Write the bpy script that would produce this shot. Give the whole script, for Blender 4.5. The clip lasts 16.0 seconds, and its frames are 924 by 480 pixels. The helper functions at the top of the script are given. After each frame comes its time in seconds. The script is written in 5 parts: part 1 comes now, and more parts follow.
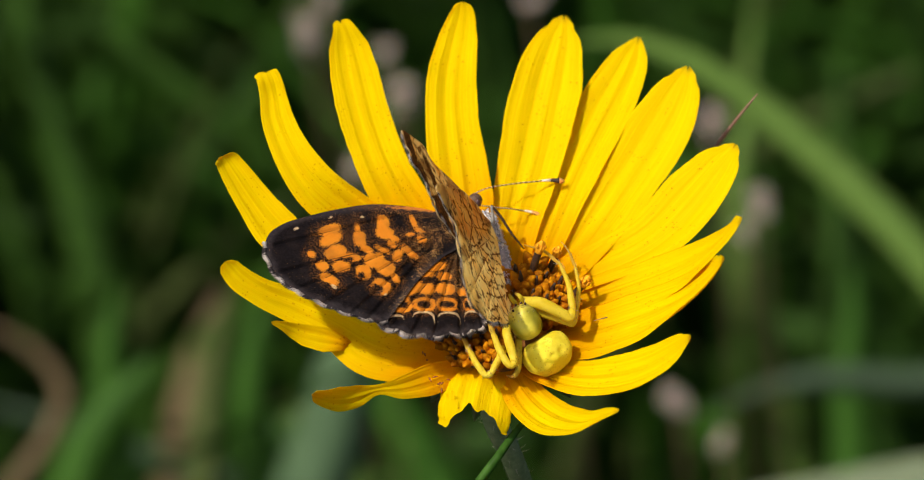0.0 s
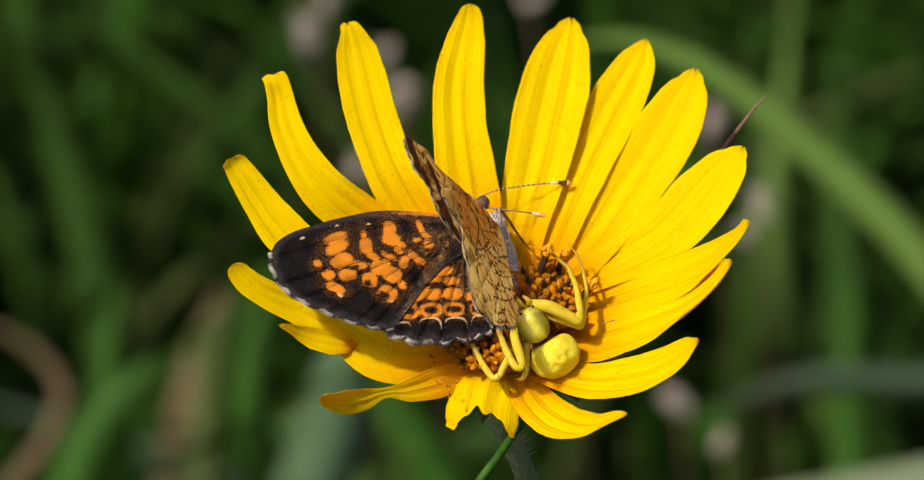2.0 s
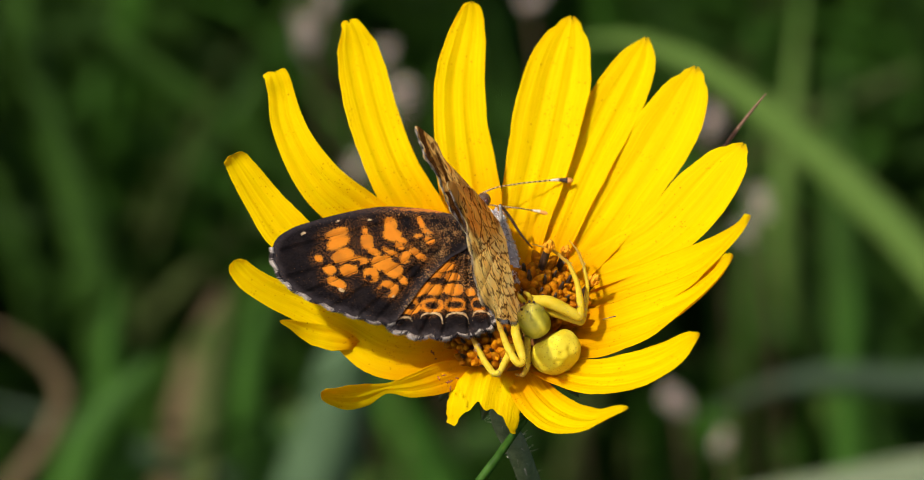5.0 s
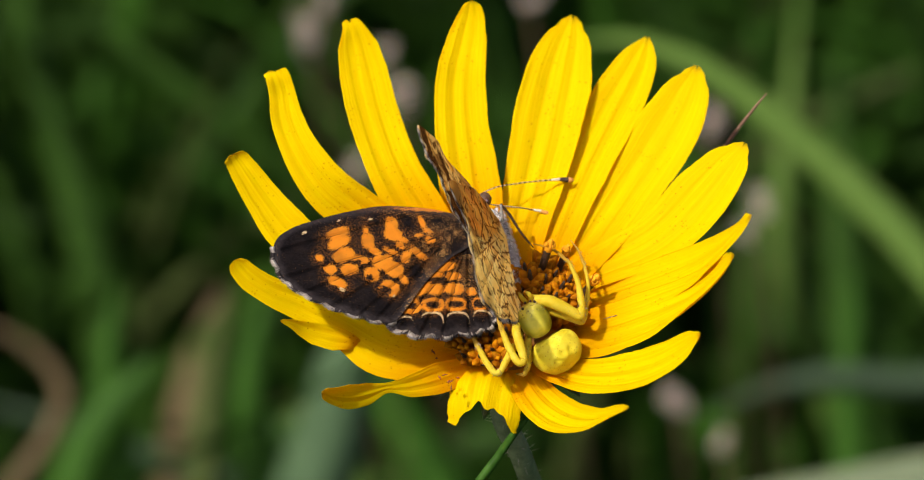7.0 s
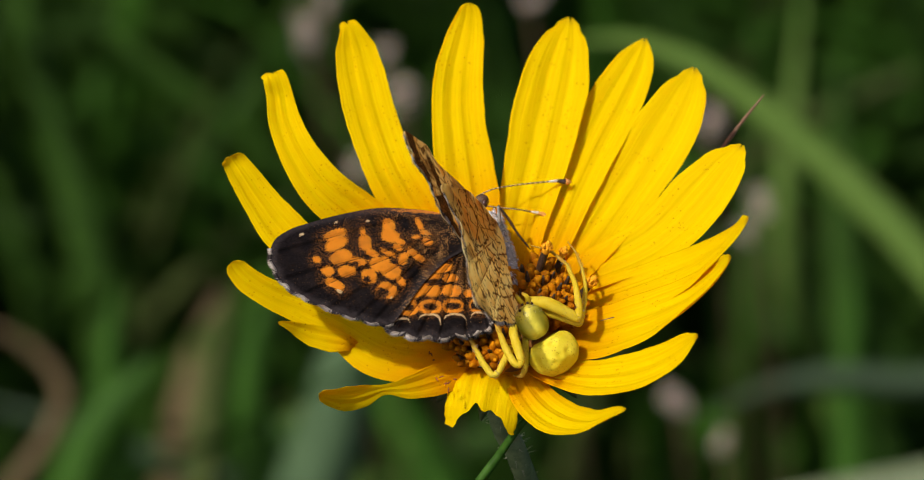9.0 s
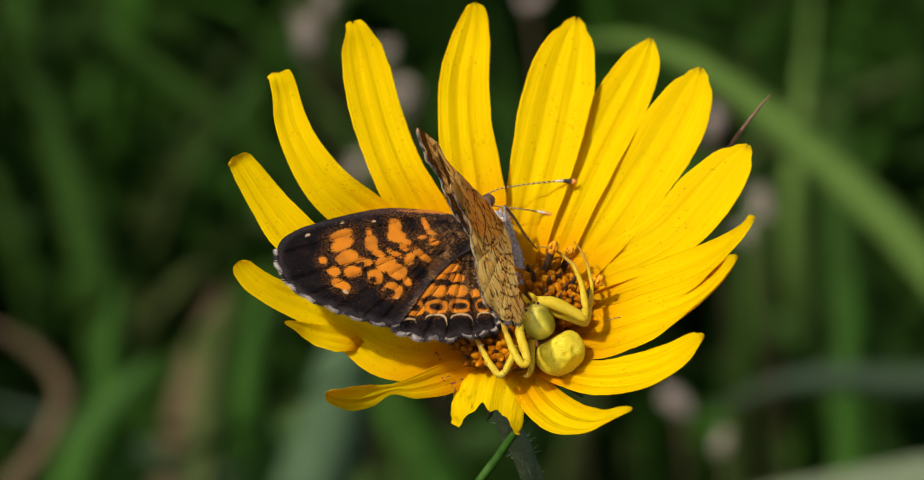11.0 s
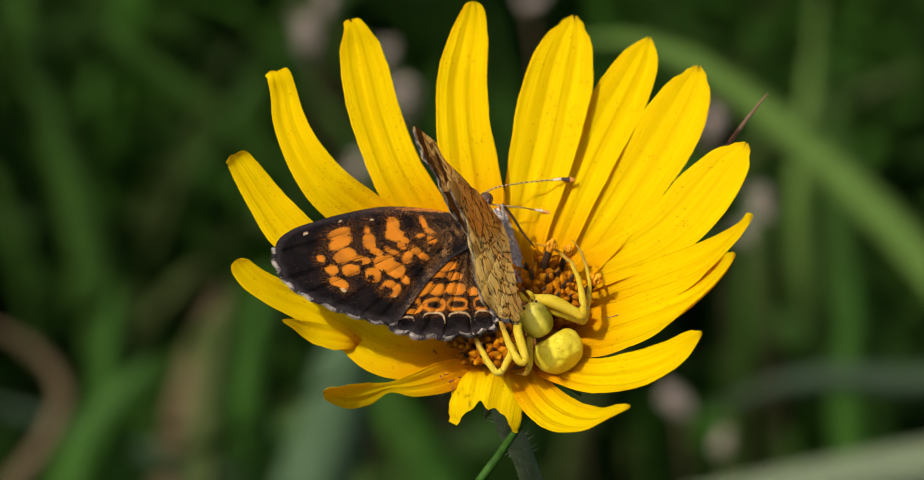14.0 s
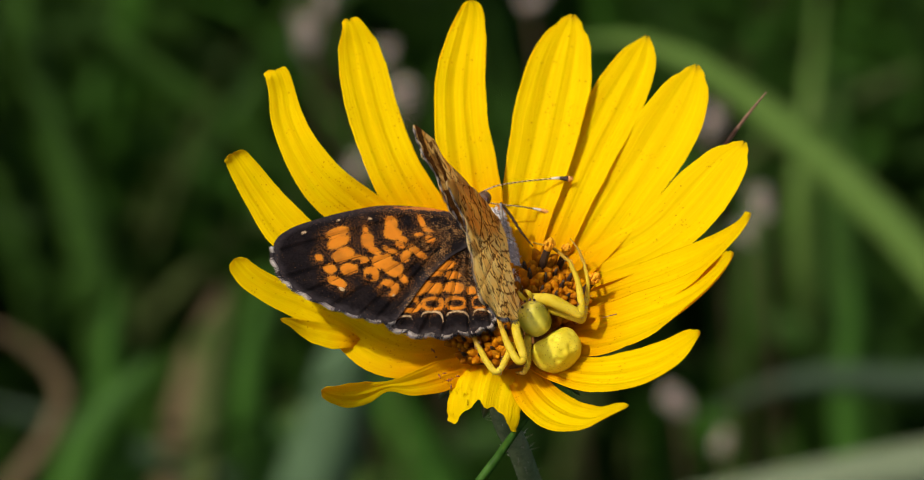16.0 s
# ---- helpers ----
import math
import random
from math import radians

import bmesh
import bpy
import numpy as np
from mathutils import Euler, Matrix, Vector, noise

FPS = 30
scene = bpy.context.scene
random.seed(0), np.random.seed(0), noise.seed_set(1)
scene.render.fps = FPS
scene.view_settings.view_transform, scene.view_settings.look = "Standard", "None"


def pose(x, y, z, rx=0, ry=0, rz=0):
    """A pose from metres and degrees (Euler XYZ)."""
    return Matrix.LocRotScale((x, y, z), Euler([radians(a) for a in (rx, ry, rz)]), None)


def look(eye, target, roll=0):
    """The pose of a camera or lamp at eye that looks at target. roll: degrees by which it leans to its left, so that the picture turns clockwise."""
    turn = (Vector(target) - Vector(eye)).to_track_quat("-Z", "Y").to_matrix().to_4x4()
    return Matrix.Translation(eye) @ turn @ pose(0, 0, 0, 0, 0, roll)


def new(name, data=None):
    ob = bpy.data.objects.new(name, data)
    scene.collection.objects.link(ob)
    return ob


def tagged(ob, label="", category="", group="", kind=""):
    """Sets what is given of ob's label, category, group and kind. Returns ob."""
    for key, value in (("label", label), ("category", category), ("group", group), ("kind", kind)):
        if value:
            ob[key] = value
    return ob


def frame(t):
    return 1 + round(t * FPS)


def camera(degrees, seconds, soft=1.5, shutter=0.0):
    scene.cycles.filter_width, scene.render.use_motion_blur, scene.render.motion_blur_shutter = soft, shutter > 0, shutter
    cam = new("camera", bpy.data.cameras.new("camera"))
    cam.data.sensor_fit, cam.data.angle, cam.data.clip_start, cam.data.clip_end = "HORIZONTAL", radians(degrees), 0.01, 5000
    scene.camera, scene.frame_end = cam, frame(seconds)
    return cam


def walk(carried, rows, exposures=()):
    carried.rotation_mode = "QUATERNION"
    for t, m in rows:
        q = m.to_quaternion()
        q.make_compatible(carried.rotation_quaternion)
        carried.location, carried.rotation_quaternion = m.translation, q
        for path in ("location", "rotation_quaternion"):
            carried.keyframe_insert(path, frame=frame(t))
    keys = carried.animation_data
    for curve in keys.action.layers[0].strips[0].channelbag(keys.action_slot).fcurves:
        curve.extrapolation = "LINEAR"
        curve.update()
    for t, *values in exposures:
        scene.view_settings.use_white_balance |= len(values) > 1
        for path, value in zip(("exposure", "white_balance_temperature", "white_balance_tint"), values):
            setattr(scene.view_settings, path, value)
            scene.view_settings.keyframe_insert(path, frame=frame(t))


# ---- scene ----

# A macro view of a yellow wild sunflower head with a butterfly and a crab spider on it.
MM = 0.001
TILT = radians(35)                       # how steeply the camera looks down
RIGHT = Vector((1, 0, 0))
UP = Vector((0, math.sin(TILT), math.cos(TILT)))
BACK = Vector((0, -math.cos(TILT), math.sin(TILT)))   # from the subject to the camera
HEAD = Vector((0, 0, 0.65))              # the height of the flower head over the ground
DIST = 0.3608


def plan(v):
    """A point given in millimetres right, up and towards the camera, in the world."""
    return HEAD + (RIGHT * v[0] + UP * v[1] + BACK * v[2]) * MM


def axes(x, y, z, at):
    m = Matrix((x, y, z)).transposed().to_4x4()
    m.translation = at
    return m


# ---- camera ----
cam = camera(12.4, 16.0, soft=1.0)
cam.data.dof.use_dof = True
cam.data.dof.focus_distance = DIST - 0.005
cam.data.dof.aperture_fstop = 36
EYE = HEAD + BACK * DIST
walk(cam, [(0, look(EYE, HEAD)), (16, look(EYE, HEAD))],
     exposures=[(0, 0.24), (4, 0.28), (6.5, 0.32), (7.5, 0.32), (8, 0.12), (8.5, 0.04), (9, 0.02), (11.5, 0.06), (16, 0.04)])

# ---- light ----
SUN_WAY = (RIGHT * -0.50 + UP * 0.50 + BACK * 0.71).normalized()   # towards the sun
world = bpy.data.worlds.new("world")
world.use_nodes = True
scene.world = world
sky = world.node_tree.nodes.new("ShaderNodeTexSky")
sky.sky_type, sky.sun_disc = "NISHITA", False
sky.air_density, sky.dust_density, sky.ozone_density = 0.7, 3.5, 0.4
sky.sun_elevation = math.asin(SUN_WAY.z)
sky.sun_rotation = math.atan2(SUN_WAY.x, SUN_WAY.y)
bg = world.node_tree.nodes["Background"]
bg.inputs["Strength"].default_value = 0.15
world.node_tree.links.new(sky.outputs[0], bg.inputs["Color"])
lamp = bpy.data.lights.new("sun", "SUN")
lamp.energy, lamp.angle, lamp.color = 3.75, radians(1.6), (1.0, 0.95, 0.87)
sun = new("sun", lamp)
sun.matrix_world = look(HEAD + SUN_WAY * 3, HEAD)


# ---- materials ----
class Shade:
    """A node material, put together link by link. Coordinates are in millimetres of the object's own space."""

    def __init__(self, name, rough=0.5, spec=0.3):
        self.mat = bpy.data.materials.new(name)
        self.mat.use_nodes = True
        self.t = self.mat.node_tree
        self.b = self.t.nodes["Principled BSDF"]
        self.b.inputs["Roughness"].default_value = rough
        self.b.inputs["Specular IOR Level"].default_value = spec
        tc = self.n("ShaderNodeTexCoord")
        sc = self.n("ShaderNodeVectorMath")
        sc.operation = "SCALE"
        sc.inputs["Scale"].default_value = 1000
        self.l(tc.outputs["Object"], sc.inputs[0])
        self.co = sc.outputs[0]
        self.random = self.n("ShaderNodeObjectInfo").outputs["Random"]

    def n(self, kind):
        return self.t.nodes.new(kind)

    def l(self, a, b):
        self.t.links.new(a, b)

    def put(self, sock, v):
        if isinstance(v, (int, float)):
            sock.default_value = v
        elif isinstance(v, tuple):
            sock.default_value = (*v, 1) if len(v) == 3 and sock.type == "RGBA" else v
        else:
            self.l(v, sock)

    def noise(self, scale, detail=3, rough=0.5, co=None, dist=0.0):
        x = self.n("ShaderNodeTexNoise")
        self.put(x.inputs["Vector"], co or self.co)
        x.inputs["Scale"].default_value, x.inputs["Detail"].default_value = scale, detail
        x.inputs["Roughness"].default_value, x.inputs["Distortion"].default_value = rough, dist
        return x.outputs["Fac"]

    def cells(self, scale, co=None, feature="F1", rand=1.0):
        x = self.n("ShaderNodeTexVoronoi")
        x.feature = feature
        self.put(x.inputs["Vector"], co or self.co)
        x.inputs["Scale"].default_value, x.inputs["Randomness"].default_value = scale, rand
        return x.outputs["Distance"]

    def stretch(self, x, y, z):
        m = self.n("ShaderNodeVectorMath")
        m.operation = "MULTIPLY"
        self.l(self.co, m.inputs[0])
        m.inputs[1].default_value = (x, y, z)
        return m.outputs[0]

    def attr(self, name):
        a = self.n("ShaderNodeAttribute")
        a.attribute_name = name
        return a.outputs["Fac"]

    def island(self):
        return self.n("ShaderNodeNewGeometry").outputs["Random Per Island"]

    def math(self, op, a, b=0.0, c=0.0):
        m = self.n("ShaderNodeMath")
        m.operation = op
        for s, v in zip(m.inputs, (a, b, c)):
            self.put(s, v)
        return m.outputs[0]

    def step(self, v, lo, hi, a=0.0, b=1.0):
        m = self.n("ShaderNodeMapRange")
        m.interpolation_type = "SMOOTHSTEP"
        for k, x in (("Value", v), ("From Min", lo), ("From Max", hi), ("To Min", a), ("To Max", b)):
            self.put(m.inputs[k], x)
        return m.outputs["Result"]

    def mix(self, f, a, b):
        m = self.n("ShaderNodeMix")
        m.data_type = "RGBA"
        self.put(m.inputs[0], f)
        self.put(m.inputs[6], a)
        self.put(m.inputs[7], b)
        return m.outputs[2]

    def colour(self, c):
        self.put(self.b.inputs["Base Color"], c)
        self.c = c
        return self

    def relief(self, h, dist=0.1, strength=0.6):
        x = self.n("ShaderNodeBump")
        x.inputs["Strength"].default_value, x.inputs["Distance"].default_value = strength, dist * MM
        self.l(h, x.inputs["Height"])
        self.l(x.outputs[0], self.b.inputs["Normal"])
        return self

    def thin(self, share, tint=None):
        """Lets light through, as leaves and petals do."""
        tr = self.n("ShaderNodeBsdfTranslucent")
        self.put(tr.inputs["Color"], tint or self.c)
        mx = self.n("ShaderNodeMixShader")
        mx.inputs[0].default_value = share
        self.l(self.b.outputs[0], mx.inputs[1])
        self.l(tr.outputs[0], mx.inputs[2])
        self.l(mx.outputs[0], self.t.nodes["Material Output"].inputs["Surface"])
        return self


def petal_material():
    s = Shade("petal_yellow", 0.6, 0.02)
    across, along = s.attr("across"), s.attr("along")
    line = s.n("ShaderNodeCombineXYZ")
    s.l(s.math("MULTIPLY", across, 10.0), line.inputs[0])
    s.l(s.math("MULTIPLY", along, 1.2), line.inputs[1])
    s.l(s.math("MULTIPLY", s.random, 40.0), line.inputs[2])
    streak = s.noise(1.6, 3, 0.6, line.outputs[0])
    soft = s.noise(0.25, 2)
    c = s.mix(s.step(streak, 0.35, 0.7), (0.80, 0.582, 0.0), (0.88, 0.706, 0.0))
    c = s.mix(s.step(soft, 0.4, 0.75, 0, 0.5), c, (0.85, 0.635, 0.0))
    c = s.mix(s.step(along, 0.0, 0.41, 0.95, 0.0), c, (0.78, 0.30, 0.0))       # deeper at the base: inner tint, plus shade of the lower petals put in
    c = s.mix(s.step(along, 0.965, 1.0, 0.0, 0.25), c, (0.55, 0.33, 0.02))
    dot = s.math("MULTIPLY", s.step(s.cells(1.3), 0.13, 0.07), s.step(s.noise(0.35, 2), 0.48, 0.6, 0, 0.7))
    c = s.mix(dot, c, (0.36, 0.14, 0.01))                                        # pollen grains
    fine = s.math("MULTIPLY", s.step(s.cells(3.0), 0.26, 0.15), s.step(s.math("SUBTRACT", s.noise(0.5, 2), s.math("MULTIPLY", along, 0.12)), 0.46, 0.56))
    c = s.mix(s.math("MULTIPLY", fine, 0.6), c, (0.45, 0.17, 0.01))
    s.colour(c)
    s.relief(s.math("ADD", streak, s.math("MULTIPLY", s.noise(5, 3), 0.25)), 0.16, 0.7)
    return s.thin(0.46, s.mix(0.6, c, (0.92, 0.32, 0.0))).mat


def plain(name, dark, light, scale=0.6, rough=0.5, spec=0.3, bump=0.1, detail=4, vary=0.0, thin=0.0):
    s = Shade(name, rough, spec)
    f = s.noise(scale, detail, 0.6)
    fine = s.noise(scale * 7, 3)
    c = s.mix(s.step(s.math("ADD", s.math("MULTIPLY", f, 0.7), s.math("MULTIPLY", fine, 0.3)), 0.35, 0.65), dark, light)
    if vary:
        lo = tuple(x * (1 - vary) for x in dark)
        c = s.mix(s.math("MULTIPLY", s.random, 0.7), c, lo)
    s.colour(c).relief(s.math("ADD", f, s.math("MULTIPLY", fine, 0.5)), bump)
    return s.thin(thin).mat if thin else s.mat


def wing_upper():
    s = Shade("wing_upper_scales", 0.7, 0.06)
    grain = s.math("SUBTRACT", s.noise(8.0, 3, 0.8), 0.5)
    coarse = s.math("SUBTRACT", s.noise(2.2, 2), 0.5)
    wob = s.math("ADD", s.math("MULTIPLY", grain, 0.80), s.math("MULTIPLY", coarse, 0.16))
    black = s.mix(s.step(s.noise(14, 3, 0.8), 0.38, 0.72), (0.0015, 0.001, 0.0012), (0.010, 0.0065, 0.0065))
    hue = s.mix(s.math("ADD", s.math("MULTIPLY", s.noise(1.3, 2), 0.6), s.math("MULTIPLY", s.noise(12, 3, 0.8), 0.4)), (0.58, 0.15, 0.005), (0.86, 0.32, 0.025))
    o = s.step(s.math("ADD", s.attr("orange"), wob), -0.01, 0.05)
    v = s.step(s.math("ADD", s.attr("vein"), s.math("MULTIPLY", grain, 0.08)), 0.015, 0.055)
    o = s.math("MULTIPLY", o, v)
    ray = s.math("MULTIPLY", s.step(s.attr("vein"), 0.05, 0.35), s.step(s.noise(5.0, 3, 0.7), 0.35, 0.65))
    black = s.mix(s.math("MULTIPLY", ray, 0.3), black, (0.030, 0.022, 0.024))
    c = s.mix(o, black, hue)
    c = s.mix(s.math("MULTIPLY", s.step(s.noise(0.8, 3), 0.45, 0.7), 0.5), c, s.mix(0.5, c, (0.035, 0.023, 0.019)))
    c = s.mix(s.math("MULTIPLY", s.step(v, 0.9, 0.3), 0.7), c, (0.004, 0.003, 0.003))
    cr = s.step(s.math("ADD", s.attr("cream"), s.math("MULTIPLY", grain, 0.25)), -0.01, 0.04)
    cr = s.math("MULTIPLY", cr, s.step(s.noise(9.0, 2), 0.32, 0.44))
    c = s.mix(cr, c, (0.62, 0.44, 0.24))
    brown = s.math("MULTIPLY", s.step(s.attr("orange"), -0.75, -0.05), s.step(s.noise(7.0, 3, 0.8), 0.49, 0.60))
    c = s.mix(s.math("MULTIPLY", brown, s.math("MULTIPLY", s.math("SUBTRACT", 1.0, o), 0.8)), c, (0.20, 0.075, 0.014))
    # loose tan scales dusted over the base of the wing
    dust = s.math("LESS_THAN", s.cells(11.0, s.stretch(1, 0.7, 1)), s.math("MULTIPLY", s.attr("dust"), s.step(s.noise(1.6, 2), 0.3, 0.7, 0.25, 0.50)))
    c = s.mix(s.math("MULTIPLY", dust, 0.95), c, s.mix(s.noise(1.5, 1), (0.34, 0.14, 0.030), (0.62, 0.36, 0.12)))
    stray = s.math("MULTIPLY", s.step(s.cells(5.5), 0.17, 0.10), s.step(s.noise(0.9, 2), 0.46, 0.60, 0.0, 0.8))
    c = s.mix(stray, c, (0.34, 0.17, 0.06))
    ash = s.step(s.attr("edge"), 0.9, 0.2, 0.0, 0.3)
    c = s.mix(s.math("MULTIPLY", ash, s.noise(3.0, 2)), c, (0.16, 0.13, 0.13))
    s.colour(c)
    return s.relief(s.math("ADD", s.math("MULTIPLY", grain, 0.8), s.math("MULTIPLY", s.step(s.attr("vein"), 0.0, 0.3), 1.2)), 0.12, 0.8).thin(0.3).mat


def wing_under(name, warm):
    s = Shade(name, 0.75, 0.04)
    grain = s.math("SUBTRACT", s.noise(9.0, 3, 0.75), 0.5)
    wob = s.math("ADD", s.math("MULTIPLY", grain, 0.25), s.math("MULTIPLY", s.math("SUBTRACT", s.noise(1.6, 2), 0.5), 0.5))
    if warm:
        c = s.mix(s.step(s.noise(0.45, 3), 0.32, 0.54), (0.84, 0.42, 0.08), (0.90, 0.64, 0.26))
        streak = s.noise(1.3, 3, 0.65, s.stretch(0.30, 1, 1))
        c = s.mix(s.step(streak, 0.47, 0.60, 0, 0.85), c, (0.20, 0.085, 0.022))
    else:
        c = s.mix(s.step(s.noise(0.5, 3), 0.35, 0.65), (0.97, 0.70, 0.24), (0.98, 0.82, 0.38))
        c = s.mix(s.step(s.noise(0.33, 2, 0.5, s.stretch(1, 1.3, 1)), 0.50, 0.68, 0, 0.5), c, (0.95, 0.50, 0.11))
    c = s.mix(s.math("MULTIPLY", s.step(s.noise(10, 3, 0.8), 0.5, 0.7), 0.25), c, (0.50, 0.30, 0.10))
    # wavy brown lines across the wing, broken by the veins
    wave = s.math("ADD", s.math("MULTIPLY", s.attr("radial"), 0.62), s.math("MULTIPLY", s.noise(0.62, 2, 0.4), 3.6))
    line = s.math("ABSOLUTE", s.math("SUBTRACT", s.math("FRACT", wave), 0.5))
    gate = s.step(s.noise(0.8, 2), 0.36, 0.46)
    c = s.mix(s.math("MULTIPLY", s.math("MULTIPLY", s.step(line, 0.13, 0.05), gate), 0.88), c, (0.13, 0.045, 0.008))
    drawn = s.step(s.math("ADD", s.attr("mark"), s.math("MULTIPLY", wob, 0.30)), 0.13, 0.05)
    c = s.mix(s.math("MULTIPLY", drawn, 0.95), c, (0.12, 0.042, 0.008))
    blot = s.math("MULTIPLY", s.step(s.noise(0.4, 2), 0.58, 0.68), s.step(s.attr("edge"), 3.2, 1.2))
    c = s.mix(s.math("MULTIPLY", blot, 0.6), c, (0.34, 0.13, 0.03))
    v = s.step(s.math("ADD", s.attr("vein"), s.math("MULTIPLY", wob, 0.25)), 0.02, 0.08)
    c = s.mix(v, (0.36, 0.16, 0.04), c)
    d = s.step(s.math("ADD", s.attr("orange"), wob), -0.05, 0.12)
    c = s.mix(d, c, s.mix(s.step(s.noise(5, 3, 0.8), 0.45, 0.65), (0.05, 0.022, 0.010), (0.22, 0.09, 0.025)))
    s.colour(c)
    return s.relief(s.math("ADD", grain, s.math("MULTIPLY", v, 0.8)), 0.09, 0.6).thin(0.88).mat


def spider_skin():
    s = Shade("spider_skin", 0.62, 0.12)
    c = s.mix(s.step(s.noise(0.7, 3), 0.35, 0.65), (0.57, 0.445, 0.016), (0.65, 0.535, 0.036))
    speck = s.math("MULTIPLY", s.step(s.cells(3.6), 0.30, 0.19), s.step(s.noise(0.8, 2), 0.40, 0.52))
    c = s.mix(s.math("MULTIPLY", speck, 0.6), c, (0.34, 0.21, 0.01))
    s.colour(c)
    s.b.inputs["Subsurface Weight"].default_value = 0.25
    s.b.inputs["Subsurface Radius"].default_value = (0.0006, 0.0004, 0.0001)
    return s.relief(s.noise(4, 3), 0.06, 0.5).mat


def spider_legs():
    s = Shade("spider_leg", 0.55, 0.15)
    c = s.mix(s.step(s.noise(1.2, 3), 0.35, 0.65), (0.62, 0.45, 0.015), (0.70, 0.54, 0.04))
    end = s.step(s.attr("along"), 0.55, 0.92)
    c = s.mix(s.math("MULTIPLY", end, 0.9), c, (0.42, 0.22, 0.03))
    speck = s.step(s.cells(3.2), 0.32, 0.22)
    c = s.mix(s.math("MULTIPLY", speck, s.step(s.noise(1.0, 2), 0.46, 0.58, 0, 0.6)), c, (0.36, 0.21, 0.012))
    s.colour(c)
    return s.relief(s.noise(5, 2), 0.05, 0.5).thin(0.3, (0.75, 0.50, 0.02)).mat


def shell_material():
    s = Shade("spider_shell", 0.36, 0.3)
    # darker sides: olive marking, with the raised wing's shadow painted in
    side = s.step(s.math("ABSOLUTE", s.math("SUBTRACT", s.attr("across"), 0.12)), 0.10, 0.70)
    c = s.mix(side, (0.66, 0.56, 0.05), (0.19, 0.165, 0.008))
    c = s.mix(s.step(s.attr("along"), 0.34, 0.10, 0, 0.8), c, (0.60, 0.48, 0.06))
    c = s.mix(s.math("MULTIPLY", s.step(s.cells(3.0), 0.30, 0.18), s.step(s.attr("along"), 0.5, 0.2, 0, 0.7)), c, (0.10, 0.07, 0.01))
    c = s.mix(s.step(s.noise(1.4, 3), 0.45, 0.7, 0, 0.4), c, (0.30, 0.25, 0.012))
    s.colour(c)
    return s.relief(s.noise(4, 2), 0.05, 0.4).mat


def antenna_material():
    s = Shade("antenna_ringed", 0.5)
    ring = s.math("SINE", s.math("MULTIPLY", s.attr("along"), 118.0))
    c = s.mix(s.step(ring, -0.1, 0.4), (0.05, 0.025, 0.015), (0.62, 0.40, 0.16))
    return s.colour(c).mat


def leaf_material(name, dark, light, thin=0.25, rough=0.45):
    s = Shade(name, rough, 0.08)
    rib = s.noise(1.2, 2, 0.5, s.stretch(1, 1, 0.03))
    big = s.noise(0.03, 3)
    isl = s.island()
    c = s.mix(s.step(rib, 0.3, 0.7), dark, light)
    c = s.mix(s.step(big, 0.35, 0.7, 0, 0.5), c, dark)
    c = s.mix(s.math("MULTIPLY", isl, 0.45), c, tuple(x * 0.55 for x in dark))
    s.colour(c)
    s.relief(rib, 0.15, 0.4)
    return s.thin(thin).mat


PETAL = petal_material()
WING = wing_upper()
# unseen upper side, pale instead of patterned so sunlight brightens the underside
RAISED = plain("raised_wing_upper", (0.95, 0.80, 0.50), (0.98, 0.88, 0.62), 0.5, 0.7, 0.08, 0.05, thin=0.92)
UNDER_FORE = wing_under("forewing_underside", True)
UNDER_HIND = wing_under("hindwing_underside", False)
FLORET = plain("floret_orange", (0.52, 0.15, 0.001), (0.84, 0.36, 0.003), 1.2, 0.7, 0.08, 0.15, vary=0.75, thin=0.3)
POLLEN = plain("pollen_yellow", (0.60, 0.23, 0.008), (0.82, 0.40, 0.015), 4.0, 0.8, 0.1, 0.15)
ANTHER = plain("anther_dark", (0.020, 0.010, 0.006), (0.06, 0.03, 0.015), 3.0, 0.5)
DISC = plain("disc_brown", (0.10, 0.035, 0.006), (0.30, 0.11, 0.012), 1.4, 0.7)
STEM = plain("stem_green", (0.0924, 0.1232, 0.0462), (0.1694, 0.2079, 0.0924), 0.8, 0.55, 0.3, 0.12)
BRACT = plain("bract_green", (0.027, 0.0501, 0.0108), (0.0577, 0.0924, 0.0231), 0.6, 0.5, 0.3, 0.12)
HAIR = plain("pale_hair", (0.3234, 0.2618, 0.2002), (0.5082, 0.4466, 0.3696), 2.0, 0.7)
FRINGE = plain("fringe_pale", (0.20, 0.16, 0.13), (0.50, 0.43, 0.36), 1.1, 0.8, 0.1, 0.05)
FRINGE_DARK = plain("fringe_dark", (0.016, 0.013, 0.013), (0.055, 0.042, 0.04), 1.1, 0.8, 0.1, 0.05)
FUR = plain("body_fur", (0.70, 0.64, 0.61), (0.92, 0.88, 0.85), 1.6, 0.8, 0.1, 0.2)
BODY = plain("body_dark", (0.18, 0.155, 0.145), (0.38, 0.33, 0.31), 1.5, 0.7, 0.2, 0.2)
EYE_BROWN = plain("eye_brown", (0.028, 0.010, 0.006), (0.07, 0.024, 0.012), 5.0, 0.25, 0.35, 0.03)
CLUB_DARK = plain("club_dark", (0.02, 0.012, 0.01), (0.06, 0.03, 0.02), 3.0, 0.5)
CLUB_TIP = plain("club_tip", (0.55, 0.20, 0.03), (0.70, 0.34, 0.08), 3.0, 0.5)
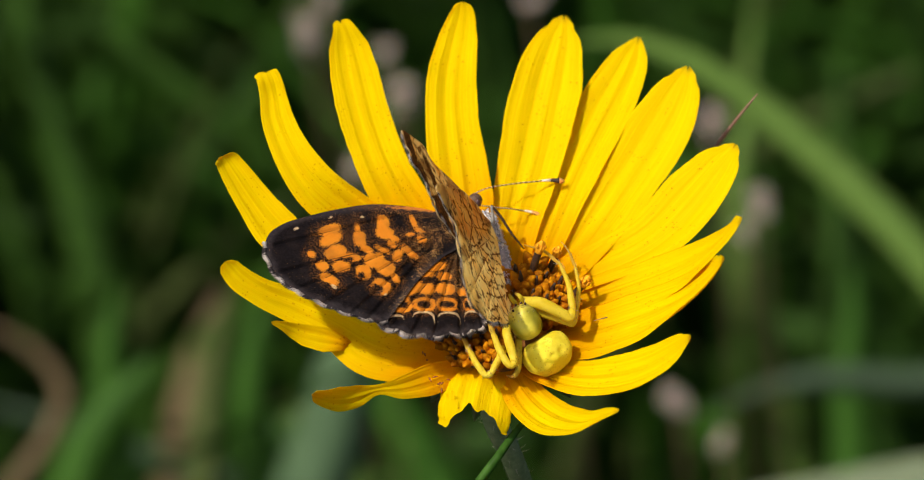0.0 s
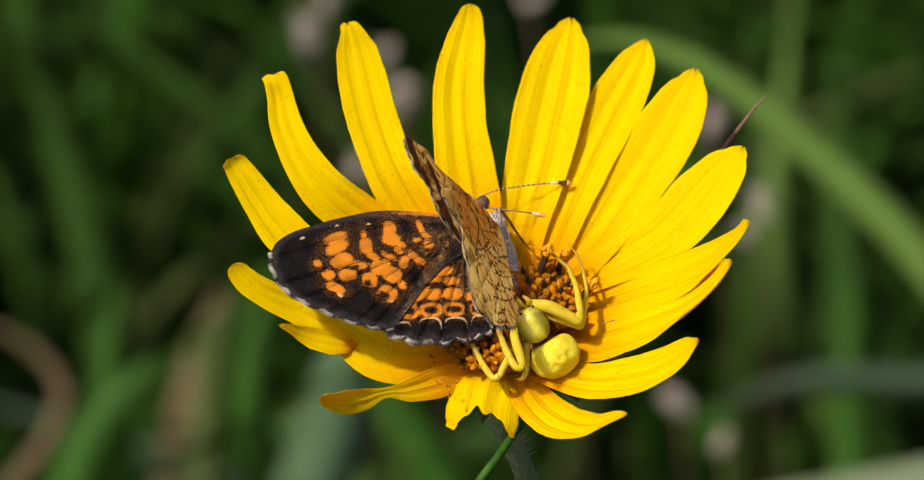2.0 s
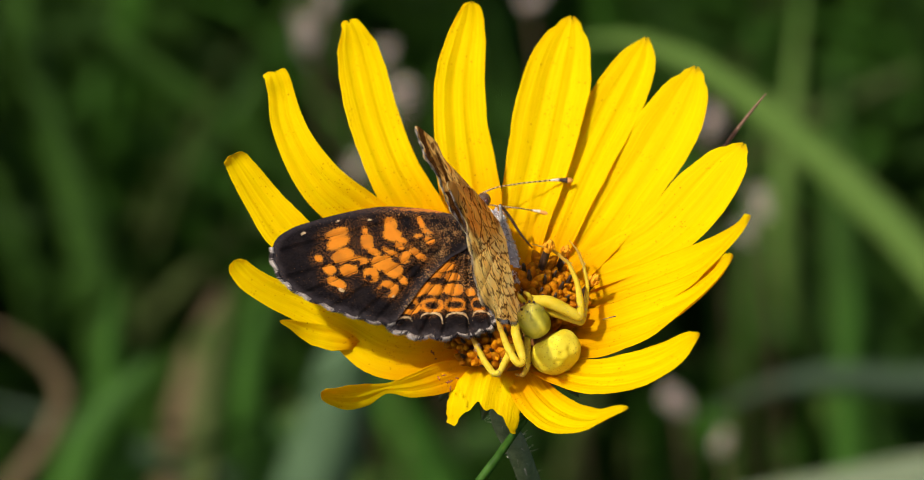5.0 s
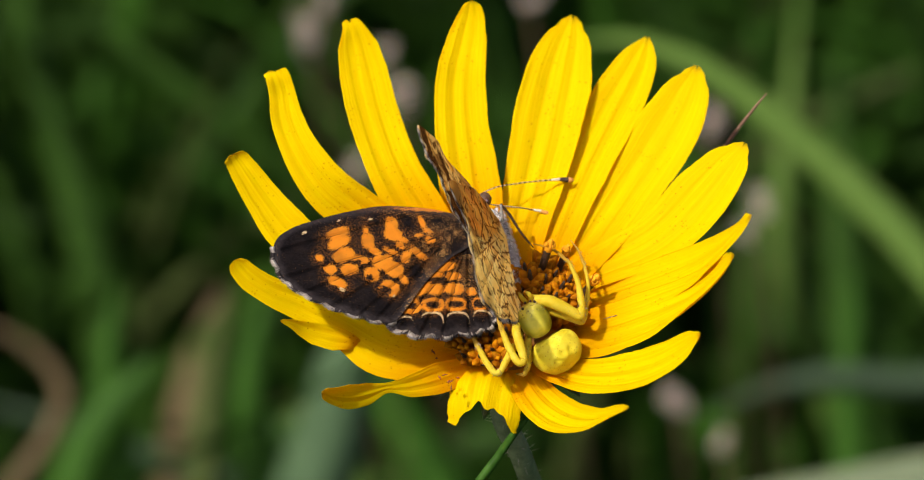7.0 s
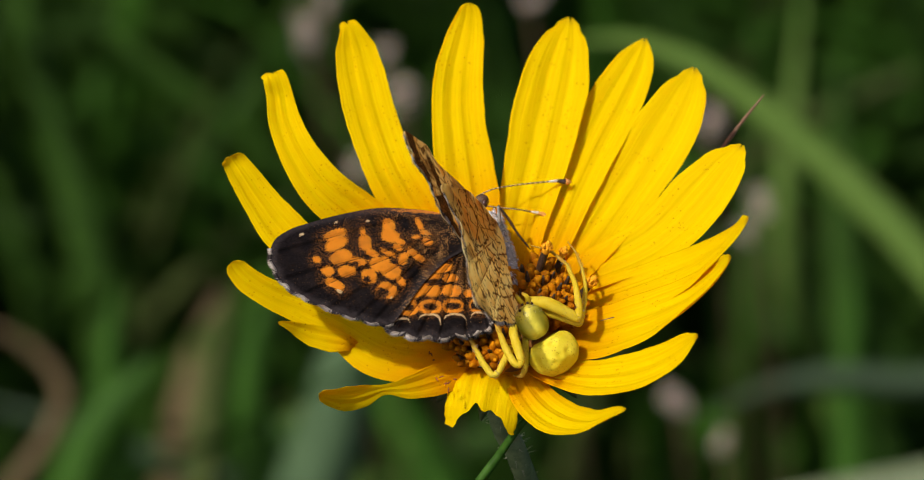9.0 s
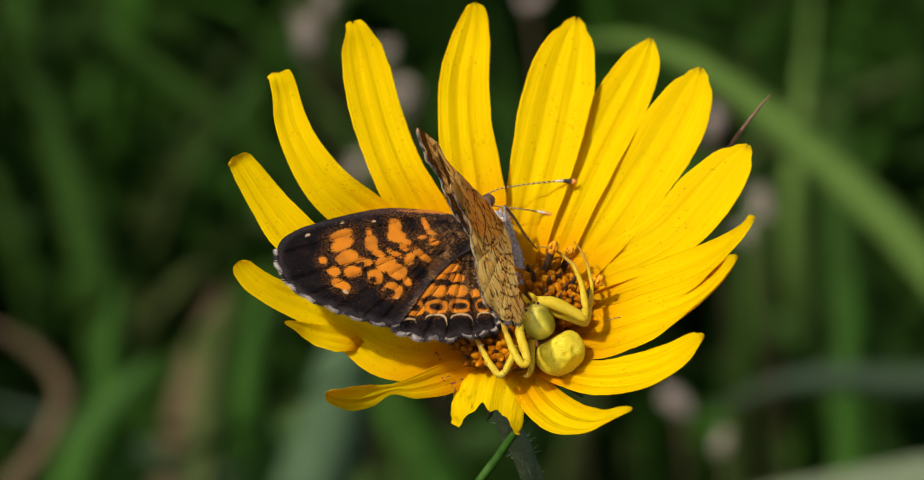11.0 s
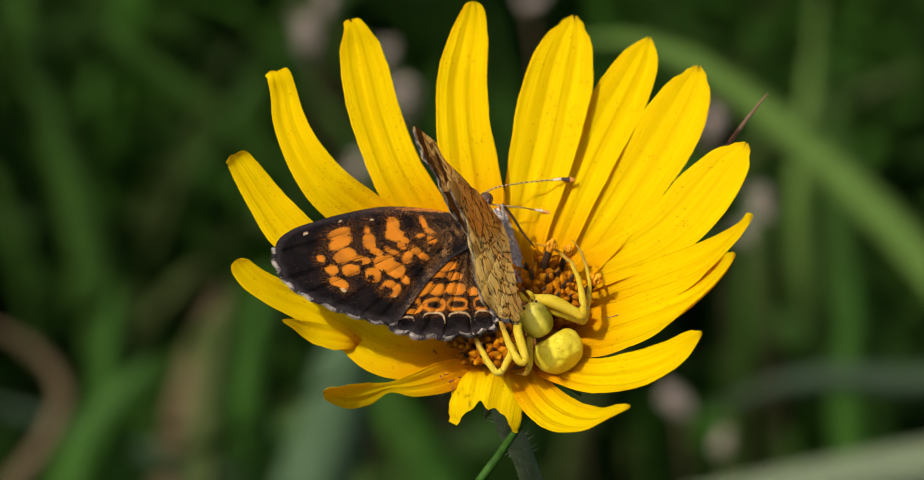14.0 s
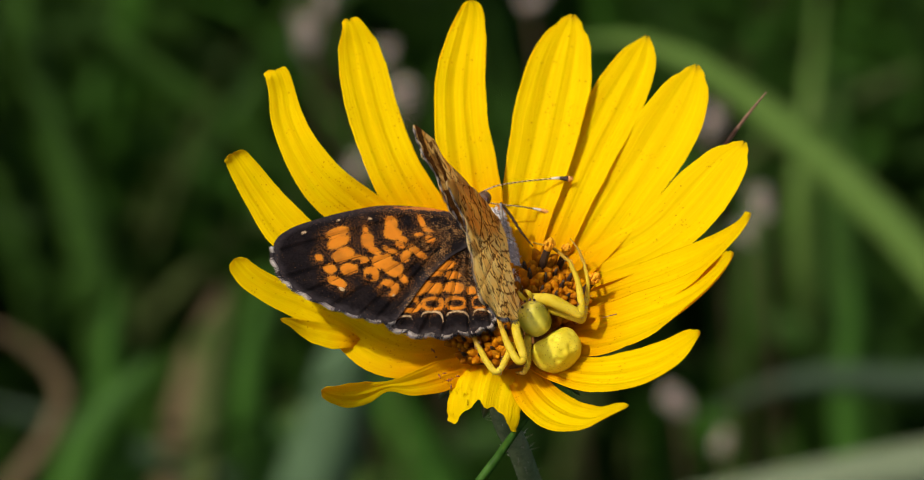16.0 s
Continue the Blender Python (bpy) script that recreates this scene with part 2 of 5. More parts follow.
CLUB_PALE = plain("club_pale", (0.55, 0.42, 0.30), (0.72, 0.60, 0.46), 3.0, 0.6)
LEG_GREY = plain("leg_grey", (0.2002, 0.1771, 0.154), (0.385, 0.3542, 0.308), 2.0, 0.7)
LEG_DARK = plain("leg_dark", (0.035, 0.018, 0.010), (0.12, 0.06, 0.03), 2.0, 0.6)
ANTENNA = antenna_material()
SPIDER = spider_skin()
SPIDER_LEG = spider_legs()
SHELL = shell_material()
SCRAP = plain("withered_red", (0.16, 0.035, 0.008), (0.36, 0.10, 0.015), 2.0, 0.7)
TWIG = plain("dry_twig", (0.11, 0.06, 0.035), (0.27, 0.165, 0.10), 1.0, 0.75, 0.2, 0.1)
GRASS = leaf_material("grass_green", (0.021, 0.054, 0.007), (0.048, 0.108, 0.014))
GRASS_LIGHT = leaf_material("grass_light", (0.098, 0.175, 0.030), (0.165, 0.27, 0.058))
GRASS_BLUE = leaf_material("grass_bluish", (0.055, 0.100, 0.044), (0.094, 0.155, 0.072))
GRASS_PALE = leaf_material("grass_pale", (0.1694, 0.2079, 0.1155), (0.2387, 0.2849, 0.1694))
GRASS_DRY = leaf_material("grass_dry", (0.105, 0.076, 0.038), (0.19, 0.137, 0.07))
GRASS_GREY = leaf_material("grass_greyish", (0.0423, 0.0693, 0.037), (0.0732, 0.1116, 0.0616))
GRASS_MID = leaf_material("grass_mid", (0.0262, 0.077, 0.0077), (0.0554, 0.1424, 0.0169))
GRASS_OLIVE = leaf_material("grass_olive", (0.060, 0.088, 0.022), (0.125, 0.155, 0.045))
SEED = plain("seed_head_pale", (0.36, 0.29, 0.225), (0.60, 0.50, 0.41), 0.5, 0.8, 0.1, 0.2)


def soil_material():
    s = Shade("soil_litter", 0.9, 0.1)
    a, b = s.noise(0.012, 5, 0.65), s.noise(0.12, 5, 0.7)
    c = s.mix(s.step(b, 0.35, 0.65), (0.0077, 0.0092, 0.0039), (0.0308, 0.0246, 0.0139))
    c = s.mix(s.step(a, 0.34, 0.52, 0, 0.9), c, (0.015, 0.034, 0.008))
    s.colour(c)
    return s.relief(b, 6.0, 0.8).mat


SOIL = soil_material()


# ---- mesh tools ----
def part(name, bm, material, parent, label="", at=None):
    """Links a bmesh as one smooth mesh object under a thing or a part."""
    me = bpy.data.meshes.new(name)
    bm.to_mesh(me)
    bm.free()
    me.polygons.foreach_set("use_smooth", [True] * len(me.polygons))
    for m in material if isinstance(material, (list, tuple)) else (material,):
        me.materials.append(m)
    ob = new(name, me)
    ob.parent = parent
    if at is not None:
        ob.matrix_basis = at
    return tagged(ob, label) if label else ob


def thing(name, at, label, category, group="", kind=""):
    ob = new(name)
    ob.empty_display_size = 0.002
    ob.matrix_basis = at
    return tagged(ob, label, category, group, kind)


def smooth_path(pts, n):
    """n + 1 points along a smooth curve through the given ones, which may lie unevenly far apart."""
    p = [Vector(v) for v in pts]
    gap = [max((b - a).length, 1e-9) for a, b in zip(p, p[1:])]
    way = [(b - a) / g for a, b, g in zip(p, p[1:], gap)]
    turn = [way[0]] + [(way[i] * gap[i + 1] + way[i + 1] * gap[i]) / (gap[i] + gap[i + 1]) for i in range(len(way) - 1)] + [way[-1]]
    out = []
    for k in range(n + 1):
        u = k / n * len(gap)
        i = min(int(u), len(gap) - 1)
        f = u - i
        a, b = turn[i] * gap[i], turn[i + 1] * gap[i]
        out.append(p[i] * (2 * f ** 3 - 3 * f ** 2 + 1) + a * (f ** 3 - 2 * f ** 2 + f) + p[i + 1] * (3 * f ** 2 - 2 * f ** 3) + b * (f ** 3 - f ** 2))
    return out


def lerp_list(vals, u):
    x = u * (len(vals) - 1)
    i = min(int(x), len(vals) - 2)
    return vals[i] + (vals[i + 1] - vals[i]) * (x - i)


def tube(bm, pts, radii, n=16, sides=8, unit=MM, bumps=0.0, slot=0):
    """A round, tapering tube along a smooth path; keeps 'along' from 0 to 1 on its points."""
    layer = bm.verts.layers.float.get("along") or bm.verts.layers.float.new("along")
    path = smooth_path(pts, n)
    rings = []
    side = None
    for k, c in enumerate(path):
        d = (path[min(k + 1, n)] - path[max(k - 1, 0)]).normalized()
        if side is None:
            side = d.orthogonal().normalized()
        side = (side - d * side.dot(d)).normalized()
        other = d.cross(side)
        r = lerp_list(radii, k / n)
        if bumps:
            r *= 1 + bumps * noise.noise(c * 2.3)
        ring = []
        for j in range(sides):
            a = 2 * math.pi * j / sides
            v = bm.verts.new((c + (side * math.cos(a) + other * math.sin(a)) * r) * unit)
            v[layer] = k / n
            ring.append(v)
        rings.append(ring)
    for a, b in zip(rings, rings[1:]):
        for j in range(sides):
            bm.faces.new((a[j], a[(j + 1) % sides], b[(j + 1) % sides], b[j])).material_index = slot
    for ring, sign in ((rings[0], -1), (rings[-1], 1)):
        f = bm.faces.new(ring if sign > 0 else ring[::-1])
        f.material_index = slot
    return bm


def ball(bm, centre, radii, turn=None, segs=24, rings=16, unit=MM, form=None):
    """A rounded body; form(v) may reshape the unit sphere's points."""
    turn = turn or Matrix.Identity(3)
    centre = Vector(centre)
    al = bm.verts.layers.float.get("along") or bm.verts.layers.float.new("along")
    ac = bm.verts.layers.float.get("across") or bm.verts.layers.float.new("across")
    rows = []
    for i in range(rings + 1):
        t = math.pi * i / rings
        row = []
        for j in range(segs if 0 < i < rings else 1):
            a = 2 * math.pi * j / segs
            v = Vector((math.sin(t) * math.cos(a), math.sin(t) * math.sin(a), math.cos(t)))
            w = form(v) if form else v
            x = bm.verts.new((centre + turn @ Vector((w.x * radii[0], w.y * radii[1], w.z * radii[2]))) * unit)
            x[al], x[ac] = (1 - v.z) / 2, v.x
            row.append(x)
        rows.append(row)
    for a, b in zip(rows, rows[1:]):
        for j in range(segs):
            k = (j + 1) % segs
            q = [a[j % len(a)], b[j % len(b)], b[k % len(b)], a[k % len(a)]]
            q = list(dict.fromkeys(q))
            bm.faces.new(q)
    return bm


# ---- ground ----
def ground():
    bm = bmesh.new()
    n, size = 60, 60.0
    grid = [[None] * (n + 1) for _ in range(n + 1)]
    for i in range(n + 1):
        for j in range(n + 1):
            a, b = (2 * i / n - 1), (2 * j / n - 1)
            x, y = size * a * abs(a) ** 2, size * b * abs(b) ** 2
            grid[i][j] = bm.verts.new((x, y, 0.012 * noise.noise((x * 3, y * 3, 0)) * min(1, 4 / (1 + abs(x) + abs(y)))))
    for i in range(n):
        for j in range(n):
            bm.faces.new((grid[i][j], grid[i + 1][j], grid[i + 1][j + 1], grid[i][j + 1]))
    g = part("ground", bm, SOIL, None)
    tagged(g, "dark soil with leaf litter under the meadow grass", "ground", kind="structure")


ground()

# ---- the flower ----
FLOWER_Z = (RIGHT * -0.05 + UP * 0.643 + BACK * 0.766).normalized()
FLOWER_X = (RIGHT - FLOWER_Z * RIGHT.dot(FLOWER_Z)).normalized()
FLOWER_AT = axes(FLOWER_X, FLOWER_Z.cross(FLOWER_X), FLOWER_Z, plan((3.9, -7.05, 0)))
flower = thing("sunflower", FLOWER_AT, "yellow wild sunflower in bloom on a thin green stem", "flower")


def to_flower(world_point):
    return (FLOWER_AT.inverted() @ Vector(world_point)) / MM


def petal(az, length, lift0, lift1, bend, width, ess=0, tipside=0, tip=0, roll0=0, roll1=0, cup=0.12, wave=0.18, peak=0.6,
          base=0.5, point=2.2, split=0.0, blunt=0.075, seed=0):
    """A ray petal: az and bend are its heading at the base and its sideways drift (ess: an S-bend), lift0 and lift1 its rise over
    the disc's plane at base and end, tip and tipside a last curl, roll0 and roll1 its turn about its own midline (degrees, millimetres).
    split: how much of its length is torn out of the middle of its end."""
    nu = 44
    a = radians(az)
    p = Vector((4.5 * math.cos(a), 4.5 * math.sin(a), -0.3))
    spine = []
    for i in range(nu + 1):
        s = i / nu
        k = max(0.0, (s - 0.72) / 0.28)
        lift = radians(lift0 + (lift1 - lift0) * s + tip * k * k)
        head = radians(az + bend * s + ess * math.sin(2 * math.pi * s) + tipside * k * k)
        d = Vector((math.cos(lift) * math.cos(head), math.cos(lift) * math.sin(head), math.sin(lift)))
        if i:
            p = p + d * (length / nu)
        side = Vector((math.sin(head), -math.cos(head), 0))
        side = Matrix.Rotation(radians(roll0 + (roll1 - roll0) * s), 3, d) @ side
        spine.append((p, d, side, side.cross(d).normalized()))
    def width_at(s):
        x = min(s / peak, 1)
        w = base + (1 - base) * (x * x * (3 - 2 * x))
        if s > peak:
            w *= max(0.0, 1 - ((s - peak) / (1 - peak)) ** point) ** 0.62
        if point < 10:
            w *= 1 - 0.16 * math.exp(-((s - 0.962 - 0.008 * math.sin(seed * 2.3)) / 0.017) ** 2)
        return max(w, blunt)

    return petal_skin(spine, width, width_at, cup, wave, split, seed)


def petal_skin(spine, width, width_at, cup, wave, split, seed, hook=0.0, dent=0.4):
    """The two skins of a petal along its spine, ridged lengthwise; hook pulls one corner of its end out, dent notches it."""
    nu, nv = len(spine) - 1, 28
    bm = bmesh.new()
    al, ac = bm.verts.layers.float.new("along"), bm.verts.layers.float.new("across")
    tops, lows = [], []
    for i in range(nu + 1):
        row_t, row_l = [], []
        for j in range(nv + 1):
            v = 2 * j / nv - 1
            s = i / nu
            if split:
                s *= 1 - split * max(0.0, 1 - (abs(v + 0.08) / 0.80) ** 2.4) * (1 + 0.35 * noise.noise((v * 4, seed, 0)))
            at = s * nu
            m = min(int(at), nu - 1)
            p, d, side, up = (x.lerp(y, at - m) for x, y in zip(spine[m], spine[m + 1]))
            w = width_at(s)
            rag = 1 + 0.04 * noise.noise((s * 9, v * 1.5 + seed, 3.1)) + 0.02 * noise.noise((s * 31, v + seed, 1.1))
            notch = dent * max(0.0, 1 - abs(v) * 2.4) * max(0, (s - 0.96) / 0.04)
            end = max(0.0, (s - 0.90) / 0.10) ** 2
            h = cup * v * v * width * w
            fold = min(1.0, width / 5.0)
            h += 0.19 * fold * (1 - v * v) * w * math.cos(v * 3 * math.pi + 0.5 * math.sin(seed)) * (1 - 0.5 * s) * min(1, s * 5)
            h += 0.06 * fold * (1 - v * v) * w * math.cos(v * 8.3 * math.pi + seed) * (1 - 0.4 * s) * min(1, s * 5)
            h += wave * w * noise.noise((s * 2.6 + seed * 3.7, v * 0.9, seed)) * min(1, s * 3)
            h += 0.12 * abs(v) ** 3 * noise.noise((s * 7 + seed, v * 2, 7.7))
            q = p + side * (v * width * 0.5 * w * rag) + up * h - d * notch
            q = q + (d * 0.5 - side) * (abs(hook) * end * max(0.0, -v if hook > 0 else v) * (1 if hook > 0 else -1))
            thick = up * (0.13 * (1 - 0.75 * v * v) * (1 - 0.5 * s))
            for row, sign in ((row_t, 1), (row_l, -1)):
                x_ = bm.verts.new((q + thick * sign) * MM)
                x_[al], x_[ac] = s, v
                row.append(x_)
        tops.append(row_t)
        lows.append(row_l)
    for i in range(nu):
        for j in range(nv):
            bm.faces.new((tops[i][j], tops[i + 1][j], tops[i + 1][j + 1], tops[i][j + 1])[::-1])
            bm.faces.new((lows[i][j], lows[i + 1][j], lows[i + 1][j + 1], lows[i][j + 1]))
        for j, flip in ((0, 1), (nv, -1)):
            bm.faces.new((tops[i][j], tops[i + 1][j], lows[i + 1][j], lows[i][j])[::flip])
    for j in range(nv):
        bm.faces.new((tops[nu][j], tops[nu][j + 1], lows[nu][j + 1], lows[nu][j])[::-1])
        bm.faces.new((tops[0][j], tops[0][j + 1], lows[0][j + 1], lows[0][j]))
    return part("petal", bm, PETAL, flower)


def bent_petal(rows, seed, roll0=0, roll1=0, twist=0, cup=0.10, wave=0.18, hook=0.0, dent=0.1):
    """A petal along a freely bent midline: rows of millimetres right, up and towards the viewer, and its width there.
    roll0, roll1 and twist turn it about the midline: at its base, at its end, and between."""
    nu = 48
    turn = FLOWER_AT.inverted().to_3x3()
    mid = smooth_path([to_flower(plan(r[:3])) for r in rows], nu)
    breadth = [v.x for v in smooth_path([(r[3], 0, 0) for r in rows], nu)]
    width = max(breadth)
    spine = []
    for i, p in enumerate(mid):
        s = i / nu
        d = (mid[min(i + 1, nu)] - mid[max(i - 1, 0)]).normalized()
        side = d.cross(turn @ BACK).normalized()
        side = Matrix.Rotation(radians(roll0 + (roll1 - roll0) * s + twist * math.sin(math.pi * s)), 3, d) @ side
        spine.append((p, d, side, side.cross(d).normalized()))

    def width_at(s):
        w = lerp_list(breadth, s) / width
        return max(0.03, w * math.sqrt(max(0.0, 1 - max(0.0, (s - 0.95) / 0.05) ** 2.4)))

    return petal_skin(spine, width, width_at, cup, wave, 0.0, seed, hook, dent)


petal(83.3, 25.4, 19.5, 18.0, -15.3, 6.16, ess=-4.5, tipside=6.4, tip=8.9, roll0=-0.5, roll1=3.3, cup=0.10, peak=0.65, base=0.62, point=2.4, seed=5)
petal(60.9, 25.7, 17.8, 12.5, 7.5, 5.01, ess=4.5, tipside=1.5, tip=5.1, roll0=-1.1, roll1=2.2, cup=0.10, peak=0.65, base=0.62, point=2.4, seed=6)
petal(42.5, 24.7, 11.4, 24.0, 22.7, 6.08, ess=2.9, tipside=2.9, tip=6.9, roll0=0.7, roll1=-1.9, cup=0.10, peak=0.65, base=0.62, point=2.4, seed=7)
petal(41.5, 22.0, 10.5, 26.4, -26.3, 6.04, ess=-22.0, tipside=36.2, tip=-2.5, roll0=2.4, roll1=-9.3, cup=0.10, peak=0.65, base=0.62, point=2.4, seed=8)
petal(12.2, 23.2, 7.2, 76.6, -50.3, 5.79, ess=1.1, tipside=33.0, tip=-14.2, roll0=0.4, roll1=-0.3, cup=0.03, peak=0.60, base=0.85, point=2.2, seed=9)
petal(-20.8, 21.5, 13.1, 72.4, 15.5, 6.25, ess=10.3, tipside=5.1, tip=-5.2, roll0=0.1, roll1=-8.0, cup=0.10, peak=0.55, base=0.90, point=2.0, seed=10)
petal(-55.8, 19.3, 11.6, 54.9, 66.6, 4.90, ess=4.8, tipside=-9.9, tip=8.5, roll0=0.6, roll1=-4.8, cup=0.10, peak=0.60, base=0.60, point=2.0, seed=11)
petal(-77.2, 17.7, -7.8, 68.3, 56.6, 4.40, ess=2.6, tipside=-4.5, tip=-23.0, roll0=1.5, roll1=-11.5, cup=0.05, peak=0.50, base=0.70, point=1.6, seed=12)
petal(-105, 6.6, 25, -66, 0, 6.3, cup=-0.14, peak=0.5, base=0.9, point=14, split=0.36, blunt=0.95, wave=0.3, seed=13)
bent_petal([(-0.45, -7.75, -0.1, 2.5), (-6.72, -4.22, -1.34, 3.11), (-11.23, -1.65, -1.12, 3.71), (-14.74, 0.75, -1, 3.81), (-16.95, 3.51, -1.18, 3.11), (-18.45, 5.77, -1.06, 2.51), (-19.2, 6.87, -0.9, 2.1), (-19.48, 7.26, -0.52, 1.7)],
           1, roll0=-4, roll1=4, hook=0.3)
bent_petal([(0.3, -4.93, -2.36, 2.52), (-4.75, -0.66, -3.78, 3.74), (-8.74, 2.22, -3.7, 4.34), (-11.5, 4.44, -3.2, 4.09), (-13.72, 7.52, -3.26, 3.33), (-15.05, 10.66, -3.78, 2.68), (-15.42, 12.74, -4.04, 2.27), (-15.77, 14, -3.92, 2.12), (-15.98, 14.51, -4.04, 1.72)],
           2, roll0=-4, roll1=-8, twist=4, hook=0.5, cup=0.12)
bent_petal([(1.56, -4.18, -2.92, 2.52), (-1.67, -0.4, -4.3, 4.15), (-4.15, 3.14, -4.58, 4.66), (-5.87, 6.18, -4.66, 4.51), (-7, 9.07, -5.08, 4.46), (-7.87, 11.93, -5.42, 4.41), (-8.48, 14.57, -5.64, 4.21), (-8.99, 16.81, -5.68, 3.45), (-9.44, 18.42, -5.5, 1.83), (-9.7, 18.99, -5.58, 1.12)],
           3, roll0=-4, roll1=-4, hook=0.3, dent=0.5)
bent_petal([(2.72, -3.68, -3.24, 2.77), (1.62, 0.35, -5, 4.56), (0.81, 4.16, -5.56, 5.33), (0.41, 6.96, -5.8, 5.13), (0.05, 9.76, -6, 4.68), (-0.1, 12.56, -6.3, 4.48), (0.1, 15.11, -6.48, 4.12), (0.56, 17.68, -6.96, 3.41), (0.87, 19.62, -6.9, 2.24), (0.87, 20.67, -6.62, 1.32)],
           4, roll0=-4, roll1=-10)
bent_petal([(0.79, -10.67, 2.52, 1.89), (-1.93, -11.58, 3.54, 2.67), (-4.29, -12.19, 4.68, 1.97), (-6.25, -12.35, 5.68, 0.89), (-7.94, -12.79, 7.26, 1.86), (-9.36, -12.97, 8.86, 2.05), (-10.54, -12.82, 10.28, 1.55), (-11.51, -12.48, 11.66, 0.87)],
           14, roll0=-6, roll1=-12, twist=6, wave=0.3)
bent_petal([(0.05, -9.12, 1.1, 2.74), (-3.09, -9.61, 1.44, 4.58), (-6.33, -9.12, 1.22, 4.98), (-9.94, -7.14, 0.28, 3.9), (-13.45, -5.45, 0.08, 3), (-16.42, -4.19, 0.64, 2.35), (-18, -3.14, 0.98, 2.19), (-18.93, -2.09, 1.26, 1.79), (-19.22, -1.69, 1.5, 1)],
           15, roll0=4, roll1=-10, twist=6, wave=0.24)
bent_petal([(-8.43, -9.18, -0.3, 0.25), (-9.42, -8.58, 1.3, 1.29), (-11, -8.22, 1.5, 2.08), (-12.47, -7.87, 1.6, 1.88), (-13.55, -7.42, 2, 1.38), (-14.33, -7.06, 2.6, 0.84), (-15.25, -6.76, 3.3, 0.3)],
           16, cup=0.2)


def flower_disc():
    bm = bmesh.new()
    ball(bm, (0, 0, -0.4), (5.0, 5.0, 2.2), segs=32, rings=16)
    part("disc", bm, DISC, flower, "brown domed disc under the florets")


flower_disc()


def floret_mesh(kind):
    """Small tube florets, upright on z: a closed bud, an open five-lobed tube, a tube with a dark anther column."""
    bm = bmesh.new()
    if kind == "bud":
        tube(bm, [(0, 0, 0), (0, 0, 0.5), (0.02, 0, 1.0), (0.03, 0, 1.35)], [0.2, 0.3, 0.36, 0.06], 8, 7)
        mats = [FLORET]
    else:
        tube(bm, [(0, 0, 0), (0, 0, 0.6), (0, 0, 1.1)], [0.22, 0.34, 0.40], 5, 8)
        for k in range(5):
            a = 2 * math.pi * k / 5
            o = Vector((math.cos(a), math.sin(a), 0))
            tube(bm, [o * 0.26 + Vector((0, 0, 0.9)), o * 0.40 + Vector((0, 0, 1.2)), o * 0.56 + Vector((0, 0, 1.34))],
                 [0.25, 0.20, 0.05], 4, 5)
        tube(bm, [(0.05, 0, 0.8), (0.06, 0.02, 1.25), (0.12, 0.03, 1.62)], [0.10, 0.12, 0.05], 4, 5, slot=1)
        mats = [FLORET, ANTHER]
        if kind == "anther":
            tube(bm, [(0, 0, 0.9), (0.03, 0, 1.6), (0.08, 0, 2.35)], [0.15, 0.18, 0.16], 6, 7, slot=1)
            tube(bm, [(0.08, 0, 2.1), (0.08, 0, 2.25), (0.09, 0, 2.5), (0.10, 0, 2.72)], [0.15, 0.20, 0.18, 0.07], 9, 9, bumps=0.6, slot=2)
            for k in range(9):
                o = Vector((math.cos(k * 2.4), math.sin(k * 2.4), 0.3 * math.sin(k * 5.0))) * 0.20 + Vector((0.09, 0, 2.40))
                tube(bm, [o * 0.97, o, o * 1.02 + Vector((0, 0, 0.12))], [0.03, 0.09, 0.02], 4, 5, bumps=0.5, slot=2)
            mats = [FLORET, ANTHER, POLLEN]
    me = bpy.data.meshes.new("floret_" + kind)
    bm.to_mesh(me)
    bm.free()
    me.polygons.foreach_set("use_smooth", [True] * len(me.polygons))
    for m in mats:
        me.materials.append(m)
    return me


SPIDER_ROOM = ((Vector((4.05, -4.75, 2.08)), 3.4), (Vector((2.51, -2.95, 3.93)), 2.6))   # where the spider sits


def florets():
    kinds = {k: floret_mesh(k) for k in ("bud", "open", "anther")}
    rnd = random.Random(5)
    total = 78
    for i in range(total):
        f = (i + 0.5) / total
        r = 5.25 * math.sqrt(f)
        a = i * 2.39996
        z = -0.4 + 2.2 * math.sqrt(max(0.0, 1 - (r / 5.3) ** 2)) - 0.15
        if any((Vector((r * math.cos(a), r * math.sin(a), z + 1.0)) - c).length < w for c, w in SPIDER_ROOM):
            continue
        if (Vector((r * math.cos(a), r * math.sin(a), z + 2.0)) - to_flower(plan((4.4, -1.2, -0.4)))).length < 2.2:
            continue
        low = 0.85 if r * math.cos(a) < -0.4 else 1.0                 # pressed down under the spread wings
        pick = "bud" if f < 0.15 else ("anther" if rnd.random() < 0.5 and r * math.cos(a) > 0.4 else "open")
        ob = new("floret", kinds[pick])
        ob.parent = flower
        lean = 8 + 22 * f
        ob.matrix_basis = (Matrix.Translation(Vector((r * math.cos(a), r * math.sin(a), z)) * MM)
                           @ Matrix.Rotation(a, 4, "Z") @ Matrix.Rotation(radians(lean + rnd.uniform(-9, 9)), 4, "Y")
                           @ Matrix.Rotation(rnd.uniform(0, 6.28), 4, "Z")
                           @ Matrix.Diagonal((*(rnd.uniform(1.6, 2.1) * low,) * 3, 1)))


florets()


